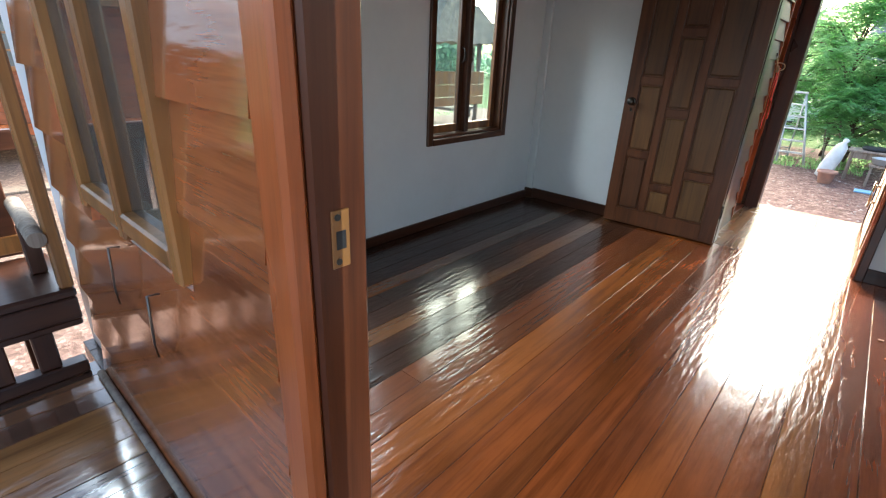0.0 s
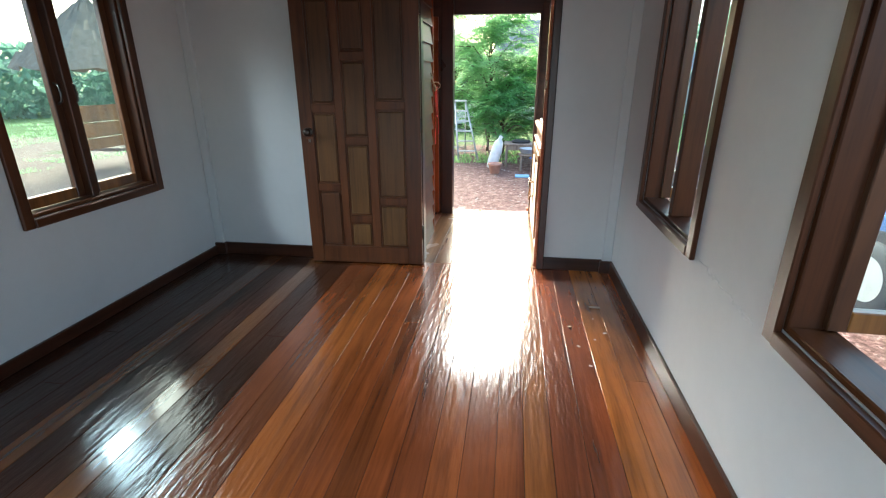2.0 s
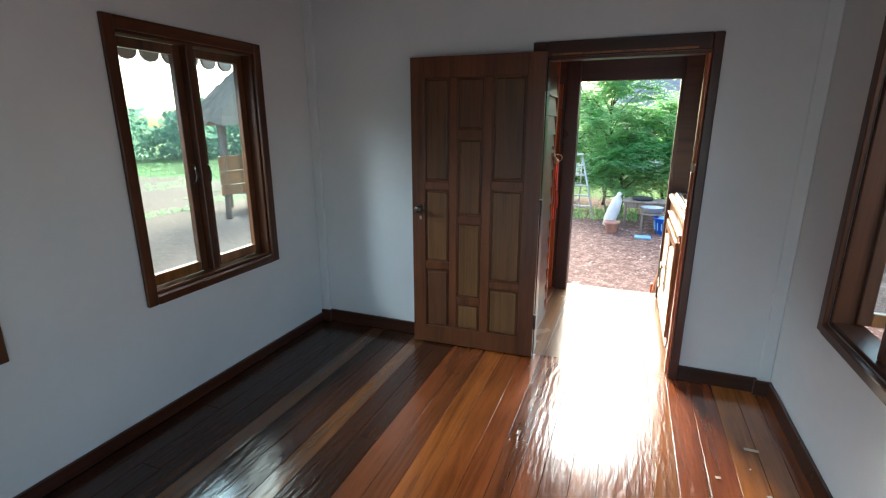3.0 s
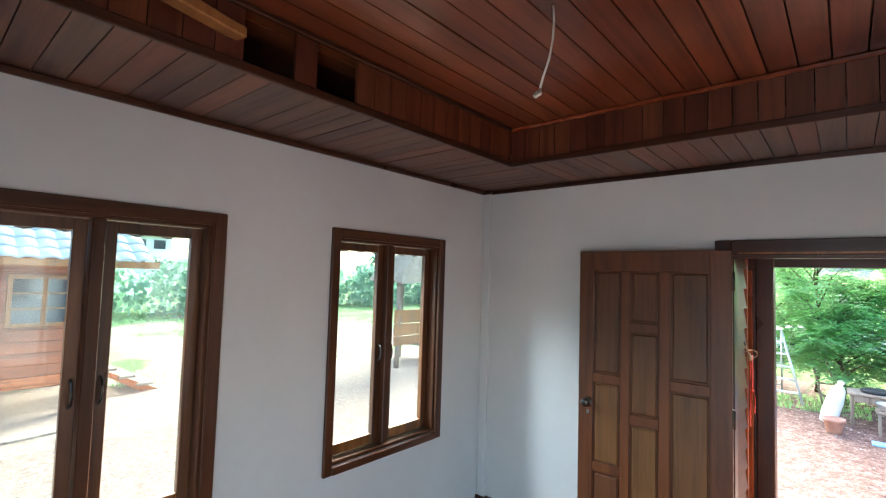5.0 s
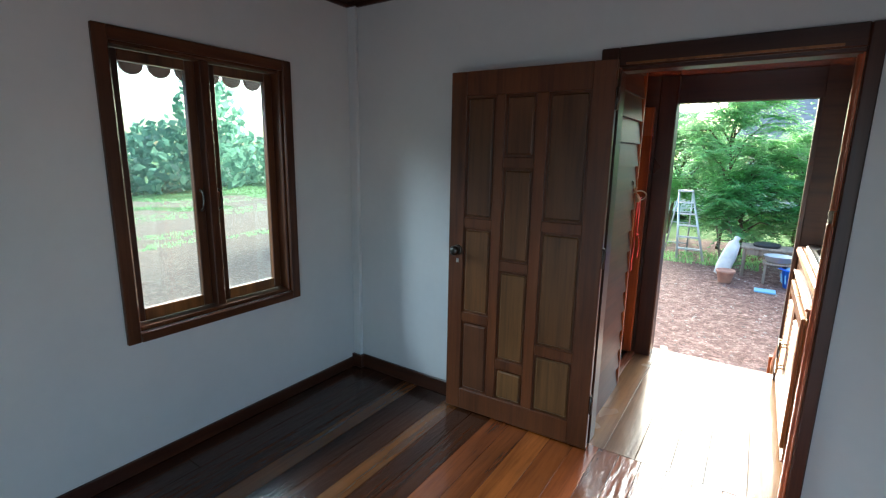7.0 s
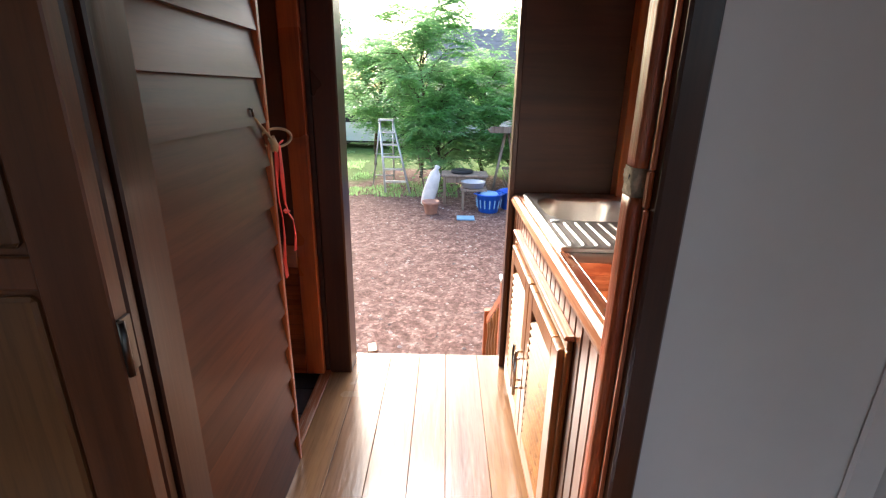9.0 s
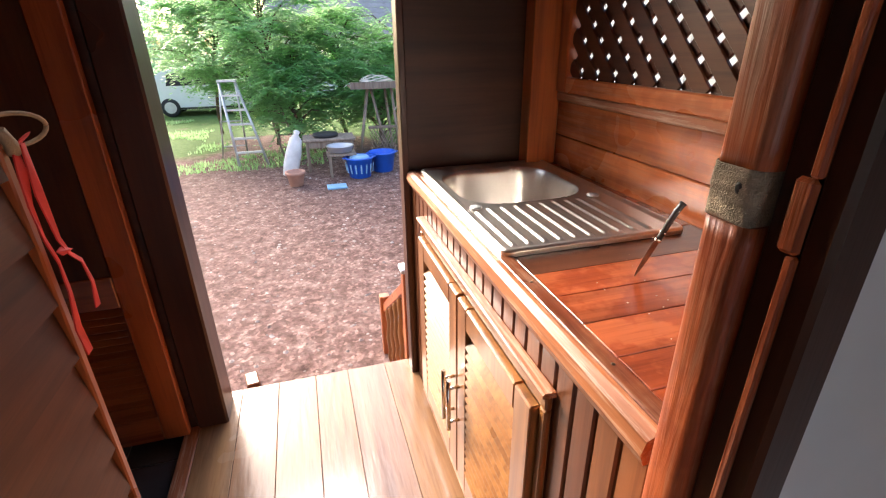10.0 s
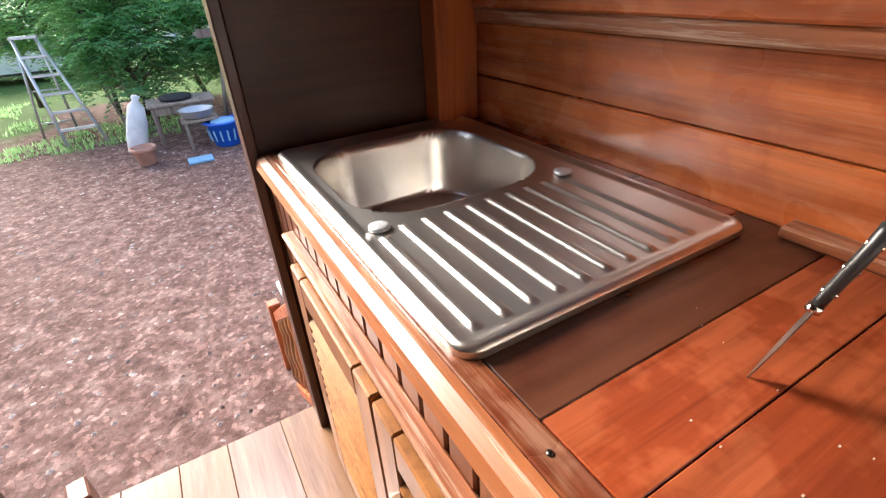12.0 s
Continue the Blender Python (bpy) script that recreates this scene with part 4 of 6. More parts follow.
# ================= things in the room =================
def panel_door():
    d = thing("panel_door", (-1.10, 3.92, 0), "brown wooden panel door standing wide open against the white wall", "door")
    hx, hy, W, T = -0.662, 3.918, 0.868, 0.036
    turn = Matrix.Translation((hx, hy, 0)) @ Matrix.Rotation(radians(2.2), 4, 'Z') @ Matrix.Scale(-1, 4, (1, 0, 0))

    # u runs from the hinge edge to the free edge; the front face lies at v = 0
    def piece(nm, u0, u1, z0, z1, v0, v1, mt, bev=0.003, parent=d, lab=""):
        bm = turned(box((u0, v0, z0), (u1, v1, z1), bev), turn)
        bmesh.ops.reverse_faces(bm, faces=bm.faces)
        return part(nm, bm, mt, parent, lab)
    Z0, Z1 = 0.012, 1.972
    piece("core", 0.05, W - 0.05, Z0 + 0.05, Z1 - 0.05, 0.014, 0.024, M_DOOR, 0)
    piece("stile", 0, 0.105, Z0, Z1, 0, T, M_DOOR)
    piece("stile", W - 0.095, W, Z0, Z1, 0, T, M_DOOR)
    piece("rail", 0.105, W - 0.095, Z1 - 0.125, Z1, 0, T, M_DOOR)
    piece("rail", 0.105, W - 0.095, Z0, Z0 + 0.13, 0, T, M_DOOR)
    cols = [(0.105, 0.315), (0.375, 0.545), (0.60, W - 0.095)]
    piece("muntin", 0.315, 0.375, Z0 + 0.13, Z1 - 0.125, 0.001, T - 0.001, M_DOOR)
    piece("muntin", 0.545, 0.60, Z0 + 0.13, Z1 - 0.125, 0.001, T - 0.001, M_DOOR)
    cuts = [[0.50, 1.18], [0.36, 0.94, 1.50], [0.60, 1.16]]
    for (a, b), zc in zip(cols, cuts):
        lo = Z0 + 0.13
        for c in zc + [Z1 - 0.125]:
            hi = c if c > 1.8 else c - 0.028
            bm = turned(box((a + 0.012, 0.004, lo + 0.012), (b - 0.012, 0.016, hi - 0.012), 0.0), turn)
            bmesh.ops.reverse_faces(bm, faces=bm.faces)
            bmesh.ops.bevel(bm, geom=list(bm.edges), offset=0.009, segments=1, affect='EDGES')
            part("panel", bm, M_DOOR_PALE, d)
            if c < 1.8:
                piece("rail", a, b, c - 0.028, c + 0.028, 0.002, T - 0.002, M_DOOR)
            lo = c + 0.028
    # round knob set
    kx, kz = W - 0.062, 1.0
    for nm, prof, mt in (("rosette", [(0.030, 0), (0.030, 0.006), (0.022, 0.010)], M_STEEL_DARK),
                         ("knob", [(0.011, 0.010), (0.011, 0.026), (0.026, 0.034), (0.028, 0.046), (0.020, 0.058), (0.006, 0.060)], M_STEEL_DARK)):
        bm = lathe(prof, 18)
        turned(bm, turn @ Matrix.Translation((kx, 0, kz)) @ Matrix.Rotation(radians(90), 4, 'X'))
        bmesh.ops.reverse_faces(bm, faces=bm.faces)
        part(nm, bm, mt, d, "dark polished metal knob")
    piece("keyhole_plate", kx - 0.008, kx + 0.008, kz - 0.075, kz - 0.05, -0.002, 0, M_CHROME, 0)
    for hz in (0.22, 1.0, 1.75):
        hg = piece("hinge", -0.006, 0.002, hz, hz + 0.10, 0.004, T - 0.004, M_STEEL_DARK, 0.001)
        part("pin", turned(rod([(-0.010, 0.0, hz), (-0.010, 0.0, hz + 0.10)], 0.006, 8), turn), M_STEEL_DARK, hg)
    return d


panel_door()

cord = thing("hanging_cord", (-0.93, 2.25, 2.4), "thin white cord with a bare hook hanging from the ceiling", "cord")
part("wire", rod([(-0.915, 2.30, TZ + 0.002), (-0.905, 2.29, 2.64), (-0.90, 2.275, 2.57), (-0.905, 2.262, 2.50), (-0.925, 2.258, 2.44), (-0.938, 2.262, 2.405)], 0.0042, 8), M_CORD, cord)
part("hook", rod([(-0.938, 2.262, 2.405), (-0.930, 2.252, 2.385), (-0.942, 2.245, 2.375), (-0.954, 2.255, 2.385), (-0.948, 2.266, 2.40)], 0.006, 8), M_CORD, cord)
batten = single("ceiling_batten", turned(box((-0.03, -0.28, -0.02), (0.03, 0.28, 0.02), 0.006), Matrix.Translation((-1.66, 1.36, 2.58)) @ Matrix.Rotation(radians(14), 4, 'Z')), M_HONEY,
                "short pale timber batten lying on the ceiling tray edge", "batten")

scrap = random.Random(9)
for k in range(7):
    x, y = scrap.uniform(0.35, 0.62), scrap.uniform(2.6, 3.6)
    s = scrap.uniform(0.005, 0.012)
    single("plaster_chip", turned(box((-s, -s * 0.6, 0), (s, s * 0.6, 0.003), 0.001), Matrix.Translation((x, y, 0.003)) @ Matrix.Rotation(scrap.uniform(0, 3), 4, 'Z')), M_STONEBIT,
           "small white plaster chip on the floor", "chip", "plaster chips")
single("plaster_chip", box((0.50, 3.36, 0.004), (0.565, 3.38, 0.008), 0.002), M_STONEBIT, "long white plaster sliver on the floor", "chip", "plaster chips")

# ================= the sink counter =================
CX0, CX1, CY0, CY1, CZ = 0.19, 0.805, 4.104, 5.533, 0.98
counter = thing("sink_counter", (0.5, 4.8, 0), "orange varnished wooden sink counter with slatted front", "counter")
cab = part("carcass", box((0.235, CY0, 0), (CX1, CY1, CZ - 0.22)), M_TRIM, counter, "dark carcass")
yy = CY0
sl = random.Random(3)
while yy < CY1 - 0.005:
    v = min(yy + 0.062, CY1)
    part("front_slat", box((0.212, yy + 0.003, 0.0), (0.234, v - 0.003, CZ - 0.052), 0.004), M_SLAT, counter)
    yy = v
# top: a long front board with a weathered moulded edge, then boards across
part("front_edge", prism([(CX0, CZ - 0.030), (CX0 + 0.006, CZ - 0.008), (CX0 + 0.022, CZ - 0.0005), (CX0 + 0.034, CZ - 0.002), (CX0 + 0.034, CZ - 0.05), (CX0 + 0.008, CZ - 0.05)], 'y', CY0, CY1), M_WEATHER, counter, "worn pale moulded edge")
part("front_board", box((CX0 + 0.035, CY0, CZ - 0.03), (0.2595, CY1, CZ), 0.002), M_FRONTBOARD, counter, "darker brown worn front board")
# the last board's tone holds both its stain and the sink's shadow
for ya, yb in ((CY0, 4.178), (4.178, 4.259), (4.259, 4.360), (4.360, 4.461), (4.461, 4.562), (4.562, 4.705)):
    part("top_board", box((0.261, ya + 0.0009, CZ - 0.03), (CX1, yb - 0.0009, CZ + sl.uniform(-0.0014, 0)), 0.0011), M_ORANGE_X if yb < 4.6 else M_SHADEDBOARD, counter,
         "" if yb < 4.6 else "dark stained board beside the sink, with the sink's shadow in its tone")
part("top_rear", box((0.755, 4.705, CZ - 0.03), (CX1, CY1, CZ), 0.002), M_ORANGE_X, counter)
part("top_far", box((0.261, 5.49, CZ - 0.03), (0.755, CY1, CZ), 0.002), M_SHADEDBOARD, counter)
part("nail", lathe([(0.0035, 0), (0.0035, 0.001), (0.001, 0.0012)], 10, (0.243, 4.245, CZ)), M_STEEL_DARK, counter, "dark nail head")
part("nail", lathe([(0.0035, 0), (0.0035, 0.001), (0.001, 0.0012)], 10, (0.243, 4.53, CZ)), M_STEEL_DARK, counter, "dark nail head")
part("back_strip", box((0.765, CY0, CZ), (CX1, 4.625, CZ + 0.02), 0.004), M_WEATHER, counter, "rough wooden strip along the wall")

# door pair in a moulded frame, standing proud of the slats
fr = part("door_surround", box((0.196, 4.35, 0.80), (0.212, 5.335, 0.84), 0.004), M_HONEY, counter, "honey-coloured moulded surround")
part("surround_lip", box((0.184, 4.34, 0.838), (0.214, 5.345, 0.852), 0.004), M_WEATHER, fr)
part("surround_rail", box((0.196, 4.35, 0.05), (0.212, 5.335, 0.09), 0.004), M_HONEY, fr)
part("surround_lip", box((0.190, 4.34, 0.045), (0.214, 5.345, 0.055), 0.003), M_WEATHER, fr)
part("surround_stile", box((0.196, 4.35, 0.09), (0.212, 4.375, 0.80), 0.004), M_HONEY, fr)
part("surround_stile", box((0.196, 5.31, 0.09), (0.212, 5.335, 0.80), 0.004), M_HONEY, fr)
for y0, y1 in ((4.379, 4.838), (4.846, 5.306)):
    dr = part("cabinet_door", box((0.180, y0, 0.10), (0.205, y0 + 0.075, 0.79), 0.004), M_HONEY, counter, "honey-coloured louvred cabinet door")
    part("stile", box((0.180, y1 - 0.075, 0.10), (0.205, y1, 0.79), 0.004), M_HONEY, dr)
    part("rail", box((0.180, y0 + 0.075, 0.72), (0.205, y1 - 0.075, 0.79), 0.004), M_HONEY, dr)
    part("rail", box((0.180, y0 + 0.075, 0.10), (0.205, y1 - 0.075, 0.18), 0.004), M_HONEY, dr)
    zz = 0.20
    while zz < 0.71:
        bm = box((-0.019, y0 + 0.073, -0.003), (0.019, y1 - 0.073, 0.003), 0.001)
        part("slat", turned(bm, Matrix.Translation((0.193, 0, zz)) @ Matrix.Rotation(radians(-48), 4, 'Y')), M_HONEY, dr)
        zz += 0.030
    hy = y1 - 0.022 if y0 < 4.5 else y0 + 0.022
    hd = part("handle", rod([(0.145, hy, 0.33), (0.145, hy, 0.52)], 0.007, 12), M_CHROME, dr, "silver bar handle, partly wrapped in film")
    for zz in (0.36, 0.49):
        part("standoff", rod([(0.181, hy, zz), (0.145, hy, zz)], 0.005, 10), M_CHROME, counter)


# ---- stainless sink: one pressed sheet with bowl and drainer ----
def sink():
    s = thing("kitchen_sink", (0.5, 5.07, CZ), "stainless steel drop-in sink with ribbed drainboard set in the counter", "sink")
    x0, x1, y0, y1, zt = 0.236, 0.752, 4.656, 5.485, CZ + 0.016
    bx0, bx1, by0, by1 = 0.276, 0.692, 5.000, 5.418
    nx, ny = 168, 170
    R, DEPTH = 0.125, 0.17

    def inside(x, y):
        """Distance inside the bowl's rounded rim, negative outside."""
        cx, cy = (bx0 + bx1) / 2, (by0 + by1) / 2
        qx, qy = abs(x - cx) - (bx1 - bx0) / 2 + R, abs(y - cy) - (by1 - by0) / 2 + R
        return R - math.hypot(max(qx, 0), max(qy, 0)) - min(max(qx, qy), 0)

    def height(x, y):
        d = inside(x, y)
        if d > 0:
            u = min(1.0, d / 0.026)
            return zt - 0.004 - DEPTH * (u * u * (3 - 2 * u)) - 0.006 * min(1, max(0, d - 0.026) / 0.1)
        edge = min(x - x0, x1 - x, y - y0, y1 - y)
        z = zt - 0.006 * max(0.0, min(1.0, (edge - 0.012) / 0.014))
        if edge < 0.006:
            z -= 0.006 * (1 - edge / 0.006)
        # rounded ribs of the drainer
        if 4.690 < y < 4.975 and 0.2565 < x < 0.6835:
            ph = (x - 0.2565) / 0.0427
            f = abs(ph - math.floor(ph) - 0.5)
            fade = min(1, (y - 4.690) / 0.006, max(0.0, (4.975 - y) / 0.01))
            if f < 0.20 and math.hypot(x - 0.284, y - 4.98) > 0.032 and math.hypot(x - 0.676, y - 4.98) > 0.032:
                z += 0.0045 * fade * min(1.0, (0.20 - f) / 0.09)
        return z
    xs = [x0 + (x1 - x0) * i / nx for i in range(nx + 1)]
    ys = [y0 + (y1 - y0) * j / ny for j in range(ny + 1)]
    bm = bmesh.new()
    rc = 0.03
    g = []
    for j, y in enumerate(ys):
        row = []
        for i, x in enumerate(xs):
            # round the sheet's four corners
            px, py = x, y
            ax, ay = min(x - x0, x1 - x), min(y - y0, y1 - y)
            if ax < rc and ay < rc:
                k = math.hypot(rc - ax, rc - ay)
                m = max(rc - ax, rc - ay)
                if k > 1e-6:
                    sc = m / k
                    cx = x0 + rc if x - x0 < rc else x1 - rc
                    cy = y0 + rc if y - y0 < rc else y1 - rc
                    px, py = cx + (x - cx) * sc, cy + (y - cy) * sc
            row.append(bm.verts.new((px, py, height(x, y))))
        g.append(row)
    for j in range(ny):
        for i in range(nx):
            f = bm.faces.new((g[j][i], g[j][i + 1], g[j + 1][i + 1], g[j + 1][i]))
            f.smooth = True
    loop = [g[0][i] for i in range(nx)] + [g[j][nx] for j in range(ny)] + [g[ny][i] for i in range(nx, 0, -1)] + [g[j][0] for j in range(ny, 0, -1)]
    low = [bm.verts.new((v.co.x, v.co.y, v.co.z - 0.010)) for v in loop]
    for k in range(len(loop)):
        q = (k + 1) % len(loop)
        bm.faces.new((loop[q], loop[k], low[k], low[q]))
    bmesh.ops.recalc_face_normals(bm, faces=bm.faces)
    part("basin", bm, M_STEEL, s)
    # black strip added for the dark of the gap below the raised rim
    part("rim_gap_shade", box((0.262, 4.69, CZ - 0.002), (0.735, 4.72, CZ + 0.006)), M_BLACK, s, "black strip standing for the shaded gap under the rim")
    for px in (0.284, 0.676):
        part("hole_plug", lathe([(0.018, 0), (0.018, 0.004), (0.014, 0.006), (0.004, 0.0065)], 20, (px, 4.98, zt - 0.0035)), M_ALU, s, "grey tap hole plug")
    zb = zt - 0.004 - DEPTH - 0.006
    st = part("strainer", lathe([(0.045, 0.001), (0.045, 0.004), (0.036, 0.005), (0.030, 0.002), (0.006, 0.0015)], 24, (0.50, 5.235, zb)), M_CHROME, s, "chrome drain strainer")
    return s


sink()

# ---- knife stuck in the counter ----
knife = thing("kitchen_knife", (0.465, 4.49, CZ), "stained kitchen knife with black handle, stuck upright in the counter", "knife")
tip, tail = Vector((0.465, 4.49, CZ - 0.001)), Vector((0.515, 4.452, 1.150))
ax = (tail - tip).normalized()
side = Vector((0.95, 0.28, 0.0)).normalized()
side = (side - ax * side.dot(ax)).normalized()
flat = ax.cross(side)
L = (tail - tip).length


def along(u, s_, f_):
    return tip + ax * (u * L) + side * s_ + flat * f_


bm = bmesh.new()
prof = [(0.0, 0.0, 0.001), (0.12, -0.008, 0.007), (0.30, -0.013, 0.010), (0.50, -0.014, 0.010), (0.52, -0.006, 0.006)]
lo_r = []
for u, s0, s1 in prof:
    lo_r.append([bm.verts.new(along(u, s0, 0.0008)), bm.verts.new(along(u, s1, 0.0008)), bm.verts.new(along(u, s1, -0.0008)), bm.verts.new(along(u, s0, -0.0003))])
for a, b in zip(lo_r, lo_r[1:]):
    for k in range(4):
        bm.faces.new((a[k], a[(k + 1) % 4], b[(k + 1) % 4], b[k]))
bm.faces.new(lo_r[0]), bm.faces.new(lo_r[-1][::-1])
bmesh.ops.recalc_face_normals(bm, faces=bm.faces)
part("blade", bm, M_BLADE, knife, "brown-stained steel blade")
part("bolster", rod([along(0.50, 0, 0), along(0.54, 0, 0)], 0.007, 10), M_CHROME, knife)
part("grip", rod([along(0.53, 0, 0), along(0.62, 0.001, 0), along(0.75, -0.001, 0), along(0.88, 0, 0), along(0.96, 0.003, 0), along(1.0, 0.006, 0)], 0.0056, 10, 1.25), M_BLACK, knife)
for u in (0.62, 0.76, 0.90):
    part("rivet", rod([along(u, 0, -0.0066), along(u, 0, 0.0066)], 0.0025, 8), M_CHROME, knife)

crumbs = random.Random(12)
bm = bmesh.new()
for k in range(14):
    x, y = crumbs.gauss(0.42, 0.09), crumbs.gauss(4.40, 0.10)
    if 0.30 < x < 0.75 and 4.15 < y < 4.62:
        s = crumbs.uniform(0.0006, 0.0013)
        add_box(bm, (x - s, y - s * 0.6, CZ), (x + s, y + s * 0.6, CZ + s * 0.8))
single("wood_crumbs", bm, M_STONEBIT, "scattered pale crumbs on the counter top", "crumbs", kind="stuff")

# ---- rope and ribbon on the siding wall ----
rope = thing("rope_loop", (-0.70, 4.74, 1.35), "straw rope loop tied to a hook on the siding wall", "rope")
lp = [(-0.700 + 0.055 * math.cos(a) * 0.6, 4.80 + 0.055 * math.cos(a), 1.345 + 0.030 * math.sin(a)) for a in [2 * math.pi * k / 22 for k in range(23)]]
part("loop", rod(lp, 0.0045, 7), M_ROPE, rope)
part("tail", rod([(-0.722, 4.66, 1.43), (-0.712, 4.70, 1.395), (-0.705, 4.745, 1.36), (-0.700, 4.77, 1.335)], 0.0045, 7), M_ROPE, rope)
part("knot", rod([(-0.705, 4.765, 1.35), (-0.698, 4.775, 1.325), (-0.703, 4.785, 1.305)], 0.012, 9), M_ROPE, rope)
part("hook", rod([(-0.735, 4.655, 1.445), (-0.712, 4.655, 1.44), (-0.712, 4.66, 1.42)], 0.004, 6), M_STEEL_DARK, rope)

rope.matrix_basis = Matrix.Translation((0, 0.035, -0.045)) @ rope.matrix_basis


def ribbon(points, width):
    bm = bmesh.new()
    a, b, c, d = [], [], [], []
    for i, p in enumerate(points):
        p = Vector(p)
        tw = Vector((0.35 * math.sin(i * 1.3), 1.0, 0.15)).normalized() * width / 2 * (0.75 + 0.25 * math.sin(i * 2.1))
        n = Vector((0.0015, 0, 0))
        a.append(bm.verts.new(p - tw + n)), b.append(bm.verts.new(p + tw + n))
        c.append(bm.verts.new(p + tw - n)), d.append(bm.verts.new(p - tw - n))
    for i in range(len(points) - 1):
        for u, v in ((a, b), (b, c), (c, d), (d, a)):
            bm.faces.new((u[i], v[i], v[i + 1], u[i + 1]))
    bmesh.ops.recalc_face_normals(bm, faces=bm.faces)
    return bm


rb = thing("red_ribbon", (-0.70, 4.79, 1.0), "bright red cloth ribbon tied to the rope", "ribbon")
part("strand", ribbon([(-0.700, 4.790, 1.315), (-0.695, 4.775, 1.26), (-0.697, 4.765, 1.20), (-0.700, 4.775, 1.13), (-0.700, 4.795, 1.07), (-0.698, 4.79, 1.0), (-0.700, 4.775, 0.92), (-0.700, 4.785, 0.85)], 0.022), M_RED, rb)
part("strand", ribbon([(-0.690, 4.80, 1.315), (-0.685, 4.785, 1.22), (-0.688, 4.80, 1.12), (-0.685, 4.815, 1.08), (-0.682, 4.845, 1.05), (-0.682, 4.86, 0.99), (-0.684, 4.85, 0.93)], 0.020), M_RED, rb)
part("bow", ribbon([(-0.69, 4.79, 1.10), (-0.685, 4.81, 1.085), (-0.69, 4.83, 1.08)], 0.03), M_RED, rb)
part("tuft", ribbon([(-0.695, 4.785, 1.31), (-0.688, 4.81, 1.325), (-0.690, 4.835, 1.33)], 0.02), M_RED, rb)
rb.matrix_basis = Matrix.Translation((0, 0.03, -0.04)) @ rb.matrix_basis

# ================= outdoors =================
bm = bmesh.new()
add_box(bm, (-400, -400, GROUND - 0.5), (400, 400, GROUND))
single("ground", bm, M_GROUND, "red-brown gravel yard with grass patches", "ground", kind="structure")


def grass(name, x0, x1, y0, y1, count, seed, tall=0.06):
    r = random.Random(seed)
    bm = bmesh.new()
    for _ in range(count):
        x, y = r.uniform(x0, x1), r.uniform(y0, y1)
        if noise.noise(Vector((x * 0.5, y * 0.5, seed))) < -0.12:
            continue
        for _k in range(4):
            a, h = r.uniform(0, 6.28), tall * r.uniform(0.5, 1.4)
            w = 0.012
            px, py = x + r.uniform(-0.08, 0.08), y + r.uniform(-0.08, 0.08)
            v = [bm.verts.new((px - w * math.cos(a), py - w * math.sin(a), GROUND)), bm.verts.new((px + w * math.cos(a), py + w * math.sin(a), GROUND)),
                 bm.verts.new((px + 0.4 * h * math.sin(a), py - 0.4 * h * math.cos(a), GROUND + h))]
            bm.faces.new(v)
    single(name, bm, M_GRASS, "short green grass tufts", "grass", kind="stuff")


grass("grass_by_ladder", -2.6, 0.2, 13.2, 16.0, 800, 2, 0.07)
grass("grass_by_car", -7.5, -2.6, 15.8, 20.5, 2600, 3, 0.07)
grass("grass_west", -28, -16, 3, 22, 3500, 4, 0.08)
grass("grass_strip_west", -13.5, -11.5, 3.5, 14, 900, 14, 0.07)
grass("grass_east", 2.2, 4.2, 6.8, 9.5, 900, 5, 0.10)


pb = random.Random(41)
bm = bmesh.new()
for _ in range(1500):
    x, y = pb.uniform(-4.5, 2.2), 6.0 + 8.0 * pb.random() ** 1.4
    q = pb.uniform(0.008, 0.026)
    c0 = Vector((x, y, GROUND))
    ring = [bm.verts.new(c0 + Vector((q * pb.uniform(0.7, 1.2) * math.cos(a), q * pb.uniform(0.6, 1.1) * math.sin(a), 0))) for a in (0, 1.26, 2.5, 3.8, 5.0)]
    tip_ = bm.verts.new(c0 + Vector((0, 0, q * pb.uniform(0.4, 0.8))))
    for k in range(5):
        bm.faces.new((ring[k], ring[(k + 1) % 5], tip_))
single("pebbles", bm, M_PEBBLE, "loose reddish pebbles on the gravel yard", "gravel", kind="stuff")


